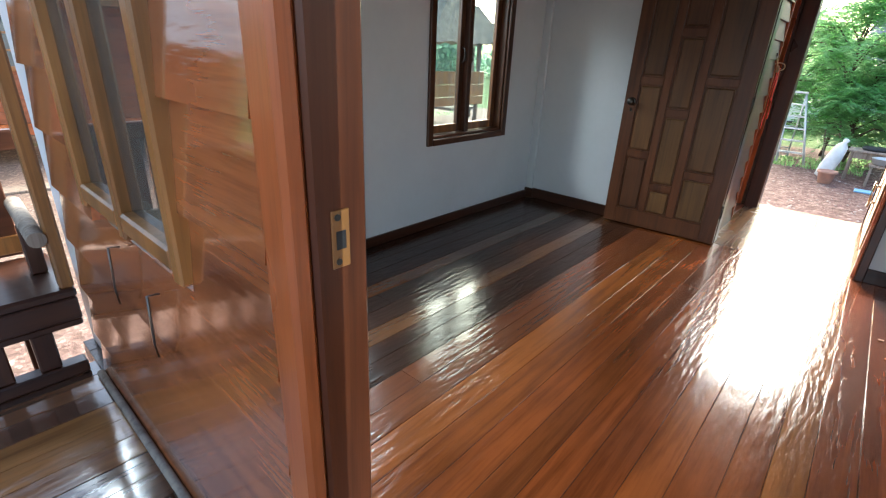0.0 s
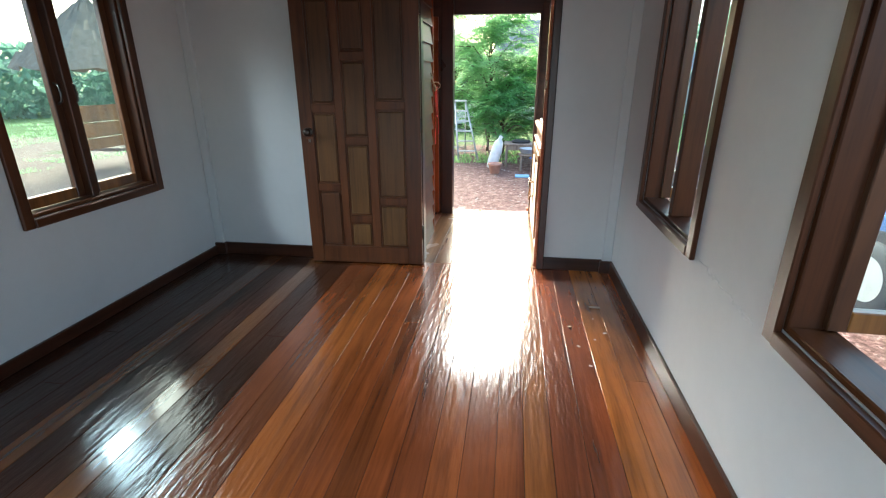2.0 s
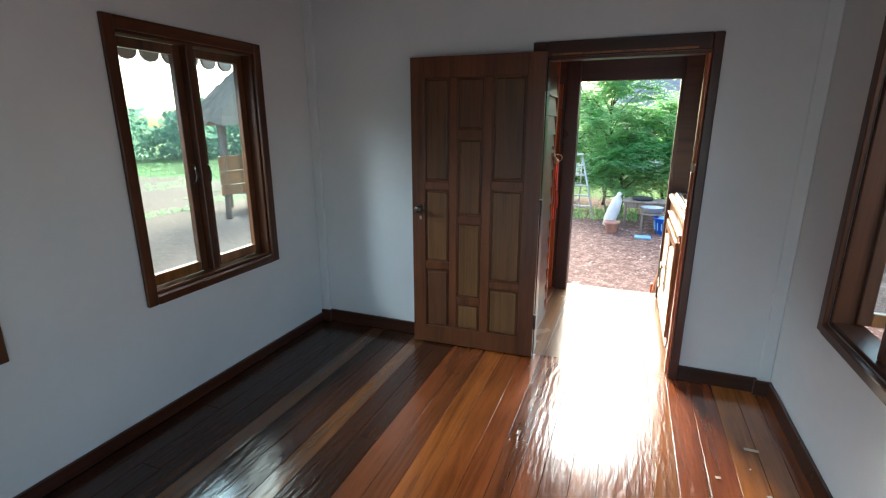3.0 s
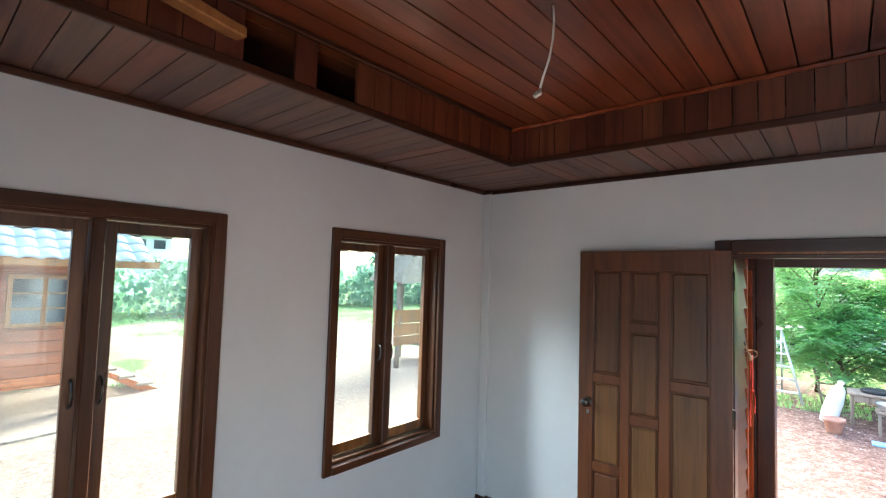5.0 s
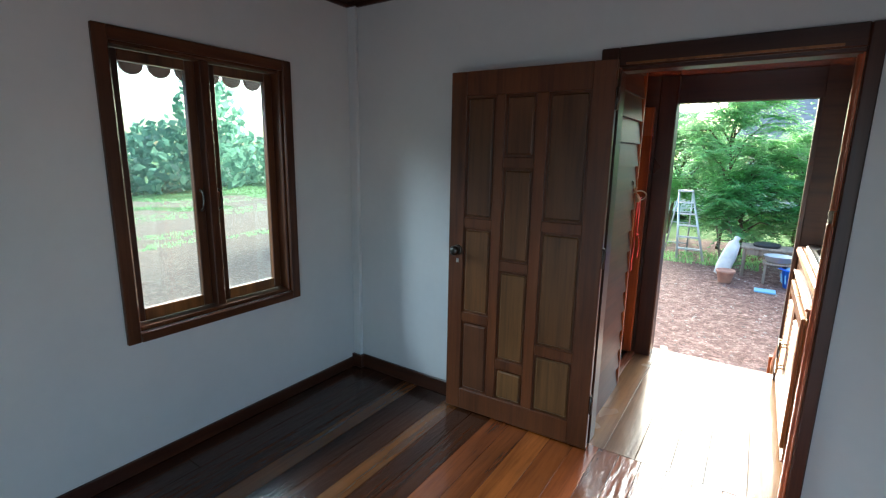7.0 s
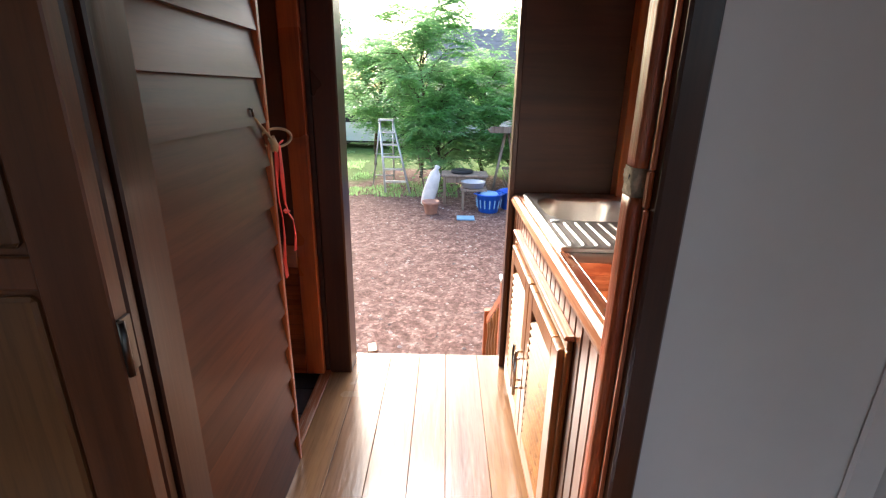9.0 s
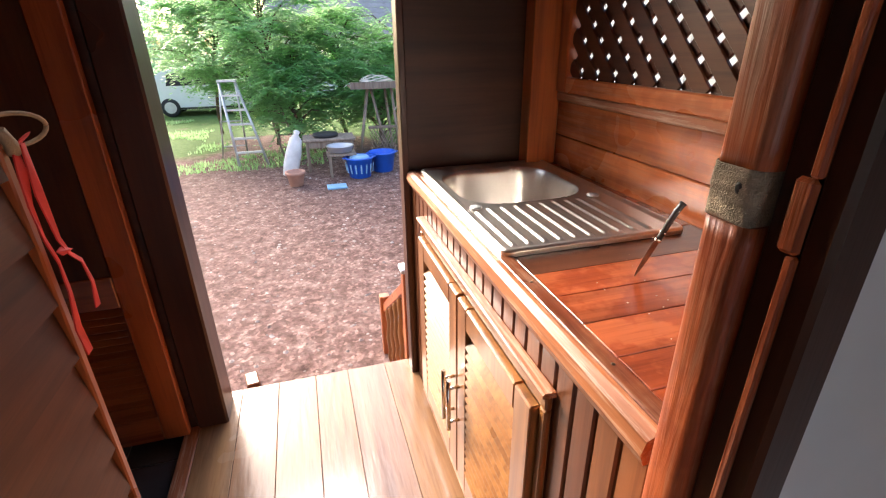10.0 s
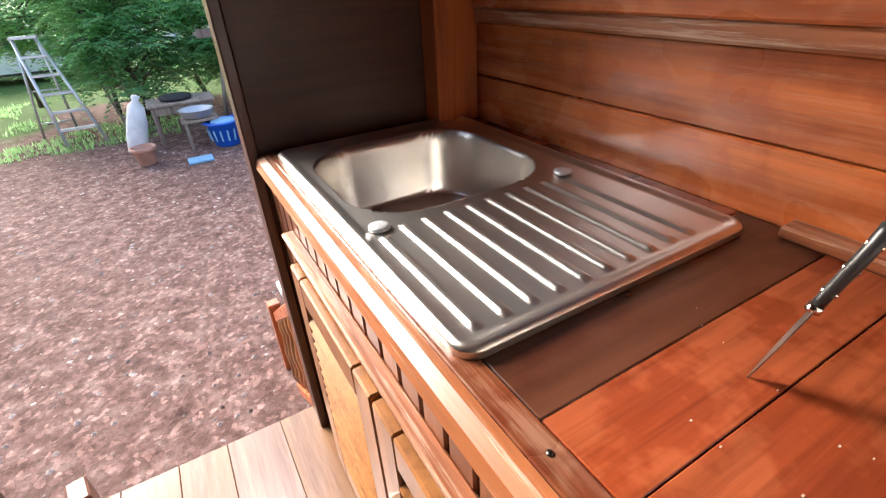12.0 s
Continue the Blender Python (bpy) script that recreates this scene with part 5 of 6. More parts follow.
# ---- feathery trees ----
def frond_tree(name, x, y, height, spread, low, fronds, seed, label, lean=0.0):
    r = random.Random(seed)
    t = thing(name, (x, y, GROUND), label, "tree")
    bmt = bmesh.new()
    stem = [Vector((x + lean * k / 6 + r.uniform(-0.05, 0.05), y + r.uniform(-0.05, 0.05), GROUND + height * 0.8 * k / 6)) for k in range(7)]
    add_rod(bmt, stem, 0.055, 9, 0.35)
    tips = []
    nl = 20
    for k in range(nl):
        u = low + (1 - low) * (k + r.random()) / nl
        a = k * 2.399 + r.uniform(-0.3, 0.3)
        base = Vector((x + lean * u, y, GROUND + height * min(0.78, u * 0.8)))
        reach = spread * (0.45 + 0.75 * math.sin(math.pi * min(1, 0.18 + 0.82 * u)) ** 0.8) * r.uniform(0.75, 1.1)
        end = base + Vector((math.cos(a) * reach, math.sin(a) * reach, height * 0.17 * r.uniform(0.5, 1.3)))
        mid = (base + end) / 2 + Vector((0, 0, 0.08 * height))
        add_rod(bmt, [base, mid, end], 0.022, 6, 0.35)
        tips.append((mid, end))
    tips.append((stem[-2], Vector((x + lean, y, GROUND + height * 0.93))))
    part("trunk", bmt, M_BARK, t)
    verts, faces = [], []

    def frond(o, az, length):
        droop = r.uniform(0.35, 1.25)
        rise = r.uniform(-0.1, 1.1)
        dirh = Vector((math.cos(az), math.sin(az), 0))
        acr = Vector((-math.sin(az), math.cos(az), 0))
        n = 8
        for i in range(n):
            u = (i + 0.6) / n
            c = o + dirh * (u * length) + Vector((0, 0, (rise * u - droop * u * u) * length))
            ll = length * 0.30 * (1 - 0.55 * abs(u - 0.45) * 1.6)
            ww = length * 0.068
            for s in (-1, 1):
                d = (acr * s + dirh * 0.42 + Vector((0, 0, -0.32 + r.uniform(-0.25, 0.25)))).normalized()
                w = dirh * ww
                k = len(verts)
                verts.extend((c[:], (c + d * ll * 0.5 + w)[:], (c + d * ll)[:], (c + d * ll * 0.5 - w * 0.9)[:]))
                faces.append((k, k + 1, k + 2, k + 3))
    for _ in range(fronds // 6):
        a, b = r.choice(tips)
        o = a.lerp(b, r.random() ** 0.6) + Vector([r.gauss(0, 0.13 * spread) for _q in range(3)])
        L_ = r.uniform(0.34, 0.55)
        a0 = r.uniform(0, 6.28)
        for q in range(9):
            frond(o, a0 + q * 0.70 + r.uniform(-0.2, 0.2), L_ * r.uniform(0.8, 1.1))
    me = bpy.data.meshes.new("crown")
    me.from_pydata(verts, [], faces)
    me.materials.append(M_LEAF)
    crown = new("crown", me)
    crown.parent = t
    crown.matrix_parent_inverse = t.matrix_basis.inverted()
    return t


frond_tree("feathery_tree", -0.75, 15.6, 4.2, 1.5, 0.16, 1500, 21, "tall young tree with feathery green fronds")
frond_tree("feathery_tree", 0.85, 16.4, 2.9, 1.4, 0.14, 1150, 22, "young tree with feathery green fronds behind the table")
frond_tree("feathery_tree", 2.6, 16.2, 4.8, 1.5, 0.12, 1400, 23, "tall young tree with feathery green fronds behind the stand")
frond_tree("feathery_tree", -2.3, 17.6, 3.5, 1.4, 0.34, 1100, 24, "slender young tree with feathery yellow-green fronds", 0.3)
frond_tree("feathery_tree", -0.3, 14.9, 2.1, 0.8, 0.12, 600, 25, "low feathery green shrub beside the table")
frond_tree("feathery_tree", 1.6, 15.0, 1.9, 0.9, 0.10, 700, 26, "low feathery green shrub behind the stand")


def clump_woods(name, spots, seed, size, label):
    """Far foliage: many small leaf cards in uneven mounds."""
    r = random.Random(seed)
    verts, faces = [], []
    for (x, y, h, w) in spots:
        for _ in range(int(520 * size)):
            u, v = r.random(), r.random()
            a = r.uniform(0, 6.28)
            rad = w * math.sqrt(u) * (0.55 + 0.45 * math.sin(math.pi * min(1, 0.15 + v)))
            rad *= 1 + 0.35 * noise.noise(Vector((math.cos(a) * 2, math.sin(a) * 2, v * 3 + x)))
            c = Vector((x + rad * math.cos(a), y + rad * math.sin(a), GROUND + h * v))
            s = 0.22 * w / 2.2 * r.uniform(0.6, 1.4)
            n1 = Vector([r.gauss(0, 1) for _q in range(3)]).normalized() * s
            n2 = n1.cross(Vector([r.gauss(0, 1) for _q in range(3)])).normalized() * s * 0.6
            k = len(verts)
            verts.extend(((c - n1)[:], (c + n2)[:], (c + n1)[:], (c - n2)[:]))
            faces.append((k, k + 1, k + 2, k + 3))
    me = bpy.data.meshes.new(name)
    me.from_pydata(verts, [], faces)
    me.materials.append(M_LEAF_HAZED)
    tagged(new(name, me), label, "trees", kind="stuff")


rr = random.Random(5)
clump_woods("woods_west", [(-30 + rr.uniform(-3, 3), -18 + 2.6 * k, rr.uniform(3.2, 6.5) if not 8 < k < 13 else 3.0, rr.uniform(1.8, 3.0)) for k in range(24)], 6, 1.2, "distant line of green trees")
clump_woods("woods_north", [(-24 + 2.6 * k, 40 + rr.uniform(-4, 4), rr.uniform(4, 7.5), rr.uniform(2.0, 3.2)) for k in range(20)], 7, 1.2, "distant line of green trees")
clump_woods("woods_east", [(15 + rr.uniform(-1, 1), 2 + 2.4 * k, rr.uniform(3.5, 6), rr.uniform(1.6, 2.6)) for k in range(12)], 8, 1.0, "green trees beyond the block wall")

# ---- step ladder ----
lad = thing("step_ladder", (-1.45, 13.7, GROUND), "open aluminium step ladder standing on the gravel", "ladder")
H = 1.56
for s in (-1, 1):
    part("front_rail", rod([(-1.19 + s * 0.27 * 1.0, 13.50, GROUND), (-1.47 + s * 0.14, 13.92, GROUND + H)], 0.026, 6), M_ALU, lad)
    part("rear_rail", rod([(-1.62 + s * 0.25, 14.42, GROUND), (-1.47 + s * 0.14, 14.00, GROUND + H - 0.04)], 0.019, 6), M_ALU, lad)
for k in range(1, 6):
    u = k / 6
    cx, cy, cz = -1.19 + (-0.28) * u, 13.50 + 0.42 * u, GROUND + H * u
    hw = 0.27 + (0.14 - 0.27) * u
    part("tread", box((cx - hw, cy - 0.035, cz - 0.018), (cx + hw, cy + 0.055, cz + 0.018), 0.005), M_ALU, lad)
part("top_cap", box((-1.64, 13.87, GROUND + H - 0.02), (-1.30, 14.05, GROUND + H + 0.02), 0.006), M_ALU, lad)
for k in (1, 3):
    u = k / 6
    cx, cy, cz = -1.62 + 0.15 * u, 14.42 - 0.42 * u, GROUND + H * u
    part("brace", rod([(cx - 0.22, cy, cz), (cx + 0.22, cy, cz)], 0.014, 6), M_ALU, lad)

# ---- small dark ladder in the shrub ----
old = thing("old_ladder", (-0.55, 14.1, GROUND), "old grey wooden ladder leaning in the shrub", "ladder")
for s in (-1, 1):
    part("rail", rod([(-0.45 + s * 0.16, 13.9, GROUND), (-0.75 + s * 0.12, 14.5, GROUND + 1.15)], 0.022, 6), M_GREYWOOD, old)
for k in range(1, 5):
    u = k / 5
    part("rung", rod([(-0.45 - 0.30 * u - 0.15, 13.9 + 0.6 * u, GROUND + 1.15 * u), (-0.45 - 0.30 * u + 0.15, 13.9 + 0.6 * u, GROUND + 1.15 * u)], 0.016, 6), M_GREYWOOD, old)

# ---- work table, its load ----
TZ0 = GROUND + 0.60
tb = thing("work_table", (0.15, 12.9, GROUND), "grey weathered wooden work table with an apron", "table")
part("tabletop", box((-0.22, 12.55, TZ0 - 0.04), (0.72, 13.15, TZ0), 0.008), M_GREYWOOD, tb)
for x0, y0 in ((-0.18, 12.6), (0.62, 12.6), (-0.18, 13.06), (0.62, 13.06)):
    part("leg", box((x0, y0, GROUND), (x0 + 0.06, y0 + 0.06, TZ0 - 0.04), 0.005), M_GREYWOOD, tb)
part("apron", box((-0.12, 12.59, TZ0 - 0.16), (0.62, 12.61, TZ0 - 0.04), 0.004), M_GREYWOOD, tb)
part("apron", box((-0.12, 13.09, TZ0 - 0.16), (0.62, 13.11, TZ0 - 0.04), 0.004), M_GREYWOOD, tb)
single("tyre", lathe([(0.13, 0.0), (0.22, 0.005), (0.235, 0.035), (0.22, 0.065), (0.13, 0.07)], 24, (0.20, 12.86, TZ0)), M_RUBBER, "flat black rubber tyre on the work table", "tyre")
st2 = thing("small_stool", (0.42, 12.25, GROUND), "low grey stool holding a white basin", "stool")
part("seat", box((0.16, 12.05, GROUND + 0.38), (0.66, 12.42, GROUND + 0.42), 0.006), M_GREYWOOD, st2)
for x0, y0 in ((0.19, 12.08), (0.58, 12.08), (0.19, 12.34), (0.58, 12.34)):
    part("leg", box((x0, y0, GROUND), (x0 + 0.04, y0 + 0.04, GROUND + 0.38), 0.004), M_GREYWOOD, st2)
single("basin", lathe([(0.12, 0), (0.20, 0.02), (0.235, 0.12), (0.245, 0.125), (0.225, 0.115), (0.19, 0.03), (0.02, 0.025)], 24, (0.40, 12.23, GROUND + 0.42)), M_ALU, "dull metal basin on the stool", "basin")

# leaning sack
bm = lathe([(0.05, 0.0), (0.12, 0.02), (0.135, 0.2), (0.13, 0.45), (0.10, 0.68), (0.045, 0.76), (0.06, 0.82), (0.02, 0.84)], 18)
for v in bm.verts:
    v.co.x += 0.02 * noise.noise(v.co * 9)
    v.co.y += 0.02 * noise.noise(v.co * 9 + Vector((5, 0, 0)))
turned(bm, Matrix.Translation((-0.52, 12.45, GROUND)) @ Matrix.Rotation(radians(16), 4, 'Y'))
single("white_sack", bm, M_BAG, "tied white sack leaning against the work table", "sack")
pot = thing("flower_pot", (-0.40, 11.8, GROUND), "pale terracotta flower pot on the gravel", "pot")
part("pot", lathe([(0.10, 0), (0.11, 0.01), (0.145, 0.19), (0.165, 0.20), (0.165, 0.245), (0.14, 0.245), (0.125, 0.18), (0.02, 0.17)], 24, (-0.40, 11.8, GROUND)), M_POT, pot)
single("blue_tray", box((0.08, 11.35, GROUND), (0.40, 11.60, GROUND + 0.03), 0.008), M_LIGHTBLUE, "pale blue plastic tray on the ground", "tray")


def basket(x, y, label, slots):
    b = thing("blue_basket", (x, y, GROUND), label, "basket", "blue baskets")
    part("body", lathe([(0.17, 0), (0.185, 0.01), (0.235, 0.33), (0.255, 0.335), (0.255, 0.36), (0.23, 0.36), (0.215, 0.32), (0.17, 0.03), (0.02, 0.028)], 28, (x, y, GROUND)), M_BLUE, b)
    if slots:
        for k in range(16):
            a = 2 * math.pi * k / 16
            bm = box((-0.003, -0.012, 0.10), (0.003, 0.012, 0.26))
            part("rib", turned(bm, Matrix.Translation((x + 0.213 * math.cos(a), y + 0.213 * math.sin(a), GROUND)) @ Matrix.Rotation(a, 4, 'Z') @ Matrix.Rotation(radians(8.5), 4, 'Y')), M_LIGHTBLUE, b, "pale slot")
        part("cloth", lathe([(0.19, 0.33), (0.16, 0.37), (0.08, 0.39), (0.01, 0.385)], 18, (x, y, GROUND)), M_LIGHTBLUE, b, "pale blue cloth inside")
    for s in (-1, 1):
        part("grip", rod([(x + s * 0.25, y - 0.06, GROUND + 0.345), (x + s * 0.29, y, GROUND + 0.345), (x + s * 0.25, y + 0.06, GROUND + 0.345)], 0.01, 6), M_BLUE, b)


basket(0.70, 12.05, "slotted blue plastic laundry basket with cloth", True)
basket(1.16, 12.35, "plain blue plastic tub", False)

# ---- stand with tray, cables and lattice ----
stand = thing("timber_stand", (1.15, 13.6, GROUND), "grey timber trestle stand with a tray top and a lattice panel", "stand")
part("tray", box((0.78, 13.3, 0.62), (1.75, 13.95, 0.67), 0.008), M_GREYWOOD, stand)
part("tray_edge", box((0.78, 13.28, 0.62), (1.75, 13.30, 0.75), 0.004), M_GREYWOOD, stand)
for a, b in (((0.85, 13.3, GROUND), (1.15, 13.6, 0.62)), ((1.45, 13.3, GROUND), (1.2, 13.6, 0.62)), ((0.95, 13.95, GROUND), (1.15, 13.7, 0.62)), ((1.65, 13.9, GROUND), (1.5, 13.7, 0.62)), ((1.7, 13.35, GROUND), (1.6, 13.5, 0.62))):
    part("leg", rod([a, b], 0.03, 6), M_GREYWOOD, stand)
part("shelf", box((1.06, 13.2, -0.12), (1.62, 13.26, -0.07), 0.004), M_GREYWOOD, stand)
for k in range(9):
    for way in (-1, 1):
        c = 1.08 + k * 0.065
        d = 0.32 * way
        x1_ = min(max(c + d, 1.08), 1.60)
        part("lattice_bar", rod([(c, 13.23 + way * 0.006, GROUND + 0.03), (x1_, 13.23 + way * 0.006, GROUND + 0.03 + 0.60 * abs(x1_ - c) / 0.32)], 0.010, 4), M_GREYWOOD, stand) if abs(x1_ - c) > 0.04 else None
cb = thing("cable_coil", (1.3, 13.6, 0.67), "pale coiled cable heaped on the stand", "cable")
for k in range(5):
    rr_ = 0.28 - 0.03 * k
    part("turn", rod([(1.32 + rr_ * 1.3 * math.cos(a), 13.6 + rr_ * 0.7 * math.sin(a), 0.70 + 0.03 * k + 0.03 * math.sin(2 * a + k)) for a in [6.2832 * q / 24 for q in range(25)]], 0.009, 6), M_CORD, cb)
part("tail", rod([(1.66, 13.45, 0.74), (1.76, 13.3, 0.70), (1.74, 13.24, 0.45), (1.60, 13.22, 0.22)], 0.009, 6), M_CORD, cb)


# ---- vehicles ----
def wheel(parent, x, y, r, ynear, axis='y'):
    bm = lathe([(r * 0.55, -0.09), (r * 0.94, -0.10), (r, -0.07), (r, 0.07), (r * 0.94, 0.10), (r * 0.55, 0.09)], 28)
    rot = Matrix.Rotation(radians(90), 4, 'X') if axis == 'y' else Matrix.Rotation(radians(90), 4, 'Y')
    turned(bm, Matrix.Translation((x, y, GROUND + r)) @ rot)
    w = part("wheel", bm, M_RUBBER, parent, "black tyre")
    bm = lathe([(r * 0.60, -0.098), (r * 0.56, -0.085), (r * 0.20, -0.09), (r * 0.1, -0.10)], 28)
    bm2 = lathe([(r * 0.1, 0.10), (r * 0.20, 0.09), (r * 0.56, 0.085), (r * 0.60, 0.098)], 28)
    for b in (bm, bm2):
        turned(b, Matrix.Translation((x, y, GROUND + r)) @ rot)
        part("rim", b, M_ALU, w)


def hatchback(name, x, y, label):
    c = thing(name, (x, y, GROUND), label, "car")
    G = GROUND
    out = [(0, 0.32), (0.02, 0.75), (0.10, 0.98), (0.62, 1.42), (1.1, 1.50), (1.9, 1.48), (2.75, 1.02), (3.6, 0.88), (3.92, 0.72), (3.98, 0.40), (3.9, 0.24), (0.1, 0.22)]
    part("body", prism([(x + a, G + b) for a, b in out], 'y', y, y + 1.66, 0.05), M_CARWHITE, c)
    for s, yy in ((0, y - 0.006), (1, y + 1.652)):
        win = [(0.72, 0.98), (0.80, 1.32), (1.2, 1.40), (1.52, 1.40), (1.52, 0.98)]
        win2 = [(1.58, 0.98), (1.58, 1.40), (1.88, 1.38), (2.5, 1.02)]
        for wv in (win, win2):
            part("side_window", prism([(x + a, G + b) for a, b in wv], 'y', yy, yy + 0.014), M_CARGLASS, c, "dark tinted window")
        part("tail_lamp", prism([(x + 0.02, G + 0.74), (x + 0.06, G + 0.94), (x + 0.34, G + 0.92), (x + 0.16, G + 0.76)], 'y', yy, yy + 0.014), M_REDLAMP, c, "red tail lamp")
        part("door_handle", box((x + 1.25, yy - 0.01, G + 0.86), (x + 1.42, yy + 0.02, G + 0.885), 0.004), M_CARWHITE, c)
        part("sill", box((x + 1.0, yy, G + 0.24), (x + 2.9, yy + 0.014, G + 0.30), 0.003), M_BLACK, c)
    for wx in (0.72, 3.2):
        for wy in (y + 0.08, y + 1.58):
            wheel(c, x + wx, wy, 0.30, y)
    return c


hatchback("white_hatchback", -5.0, 21.6, "white hatchback car parked on the grass")
hatchback("white_hatchback", -5.3, 24.4, "second white car parked behind the first")


def pickup(x, y):
    c = thing("blue_pickup", (x, y, GROUND), "dusty blue pickup truck parked beside the house", "car")
    G = GROUND
    out = [(0, 0.45), (0.02, 0.80), (0.12, 0.93), (1.1, 1.02), (1.55, 1.58), (1.75, 1.64), (2.45, 1.62), (2.75, 1.05), (4.2, 1.02), (4.24, 0.45), (4.1, 0.36), (0.2, 0.36)]
    bm = prism([(y + a, G + b) for a, b in out], 'x', x, x + 1.62, 0.05)
    part("body", bm, M_CARBLUE, c)
    for xx in (x - 0.006, x + 1.612):
        part("side_window", prism([(y + 1.35, G + 1.06), (y + 1.62, G + 1.52), (y + 2.36, G + 1.52), (y + 2.58, G + 1.06)], 'x', xx, xx + 0.014), M_CARGLASS, c, "dark window")
        for wy in (0.78, 3.3):
            arch = [(y + wy + 0.46 * math.cos(a), G + 0.36 + 0.46 * math.sin(a)) for a in [math.pi * k / 14 for k in range(15)]]
            part("wheel_arch", prism(arch, 'x', xx, xx + 0.014), M_BLACK, c, "dark wheel arch")
    for wy in (0.78, 3.3):
        for wx in (x + 0.06, x + 1.56):
            wheel(c, wx, y + wy, 0.36, y, 'x')
    part("bumper", box((x + 0.05, y - 0.08, G + 0.42), (x + 1.57, y + 0.02, G + 0.62), 0.02), M_ALU, c)
    return c


pickup(3.3, 4.35)

# ---- boundary wall of concrete blocks, east ----
wall_e = thing("block_wall", (11, 12, GROUND), "pale grey concrete block boundary wall", "wall", kind="structure")
part("core", box((11.02, -5, GROUND), (11.12, 40, 3.05)), M_CONCRETE, wall_e)
bz = 0
for row in range(13):
    yy = 12.0 + (0.45 if row % 2 else 0)
    while yy < 31:
        part("block", box((10.97, yy, GROUND + row * 0.29), (11.021, yy + 0.885, GROUND + row * 0.29 + 0.275), 0.01), M_CONCRETE, wall_e)
        yy += 0.9

# ---- tiled roofs ----
def tile_roof(bm, x0, x1, y0, y1, z0, z1, pitch, rows):
    """Curved tiles laid up a slope from the eave (y0, z0) to the ridge (y1, z1)."""
    n = int((x1 - x0) / pitch)
    for k in range(rows):
        ua, ub = k / rows, (k + 1.08) / rows
        ya, yb = y0 + (y1 - y0) * ua, y0 + (y1 - y0) * ub
        za, zb = z0 + (z1 - z0) * ua + 0.035, z0 + (z1 - z0) * ub
        for i in range(n):
            a = x0 + i * pitch
            cs = [(a + pitch * q / 4, 0.035 * math.sin(math.pi * q / 4)) for q in range(5)]
            lo_ = [bm.verts.new((x, ya, za + h)) for x, h in cs]
            hi_ = [bm.verts.new((x, yb, zb + h)) for x, h in cs]
            dn = [bm.verts.new((x, ya, za + h - 0.03)) for x, h in cs]
            for q in range(4):
                bm.faces.new((lo_[q], lo_[q + 1], hi_[q + 1], hi_[q])).smooth = True
                bm.faces.new((dn[q], dn[q + 1], lo_[q + 1], lo_[q]))


# far house behind the trees
fh = thing("tiled_house", (3.5, 29, GROUND), "far house with a grey tiled roof behind the trees", "house")
part("wall", box((-0.6, 27.6, GROUND), (8.5, 33, 2.0)), M_WHITE, fh)
bm = bmesh.new()
tile_roof(bm, -1.2, 9.0, 27.0, 30.3, 1.75, 4.5, 0.30, 12)
part("roof", bm, M_ROOFTILE, fh)
part("rear_roof", prism([(30.3, 4.5), (33.6, 1.75), (33.6, 1.68), (30.3, 4.43)], 'x', -1.2, 9.0), M_ROOFTILE, fh)
for wx in (0.6, 4.0):
    w = part("window", box((wx, 27.55, 0.3), (wx + 1.1, 27.6, 1.4)), M_CARGLASS, fh)

# raised timber house to the west
HX, HY1, HZ0, HZ1 = -10.35, 3.35, -0.07, 1.95
wh = thing("timber_house", (-13, 0, GROUND), "raised reddish timber house with a blue-grey tiled roof", "house")
part("wall", box((-15.5, -4.5, HZ0), (HX - 0.02, HY1, HZ1)), M_HOUSEWALL, wh)
zz = HZ0
while zz < HZ1 - 0.02:
    part("board", box((HX - 0.02, -4.5, zz + 0.004), (HX, HY1, zz + 0.185), 0.004), M_HOUSEWALL, wh)
    zz += 0.19
part("floor_beam", box((HX - 0.1, -4.6, HZ0 - 0.18), (HX + 0.05, HY1 + 0.08, HZ0), 0.01), M_ORANGE_Y, wh, "orange floor beam")
for px in (HX - 0.25, HX - 2.6, HX - 4.9):
    for py in (3.1, 0.4, -2.2, -4.3):
        part("post", box((px, py, GROUND), (px + 0.2, py + 0.2, HZ0 - 0.18), 0.01), M_GREYWOOD, wh)
for y0 in (2.06, 0.74, -1.4):
    w = part("window", box((HX, y0, 0.74), (HX + 0.05, y0 + 0.95, 1.60), 0.006), M_SASH, wh, "honey-coloured wooden window")
    for k in range(2):
        for q in range(3):
            part("pane", box((HX + 0.05, y0 + 0.07 + k * 0.44, 0.81 + q * 0.25), (HX + 0.056, y0 + 0.44 + k * 0.44, 1.03 + q * 0.25)), M_CARGLASS, w, "dark pane")
bm = bmesh.new()
tile_roof(bm, -5.2, 4.0, 0, 2.9, 0, 1.75, 0.26, 11)
turned(bm, Matrix.Translation((HX + 0.75, 0, HZ1 - 0.10)) @ Matrix.Rotation(radians(90), 4, 'Z'))
part("roof", bm, M_ROOFBLUE, wh)
part("rear_roof", prism([(-12.5, 3.60), (-15.9, 1.8), (-15.9, 1.72), (-12.5, 3.5)], 'y', -5.2, 4.0), M_ROOFBLUE, wh)
part("gable", prism([(HX, HZ1), (-12.5, 3.4), (-15.4, HZ1)], 'y', HY1 - 0.05, HY1), M_HOUSEWALL, wh)
part("fascia", box((HX + 0.70, -5.2, HZ1 - 0.2), (HX + 0.73, 4.0, HZ1 - 0.08), 0.004), M_SASH, wh)
hs = thing("house_steps", (-11.6, 4.0, GROUND), "short wooden steps at the end of the timber house", "steps")
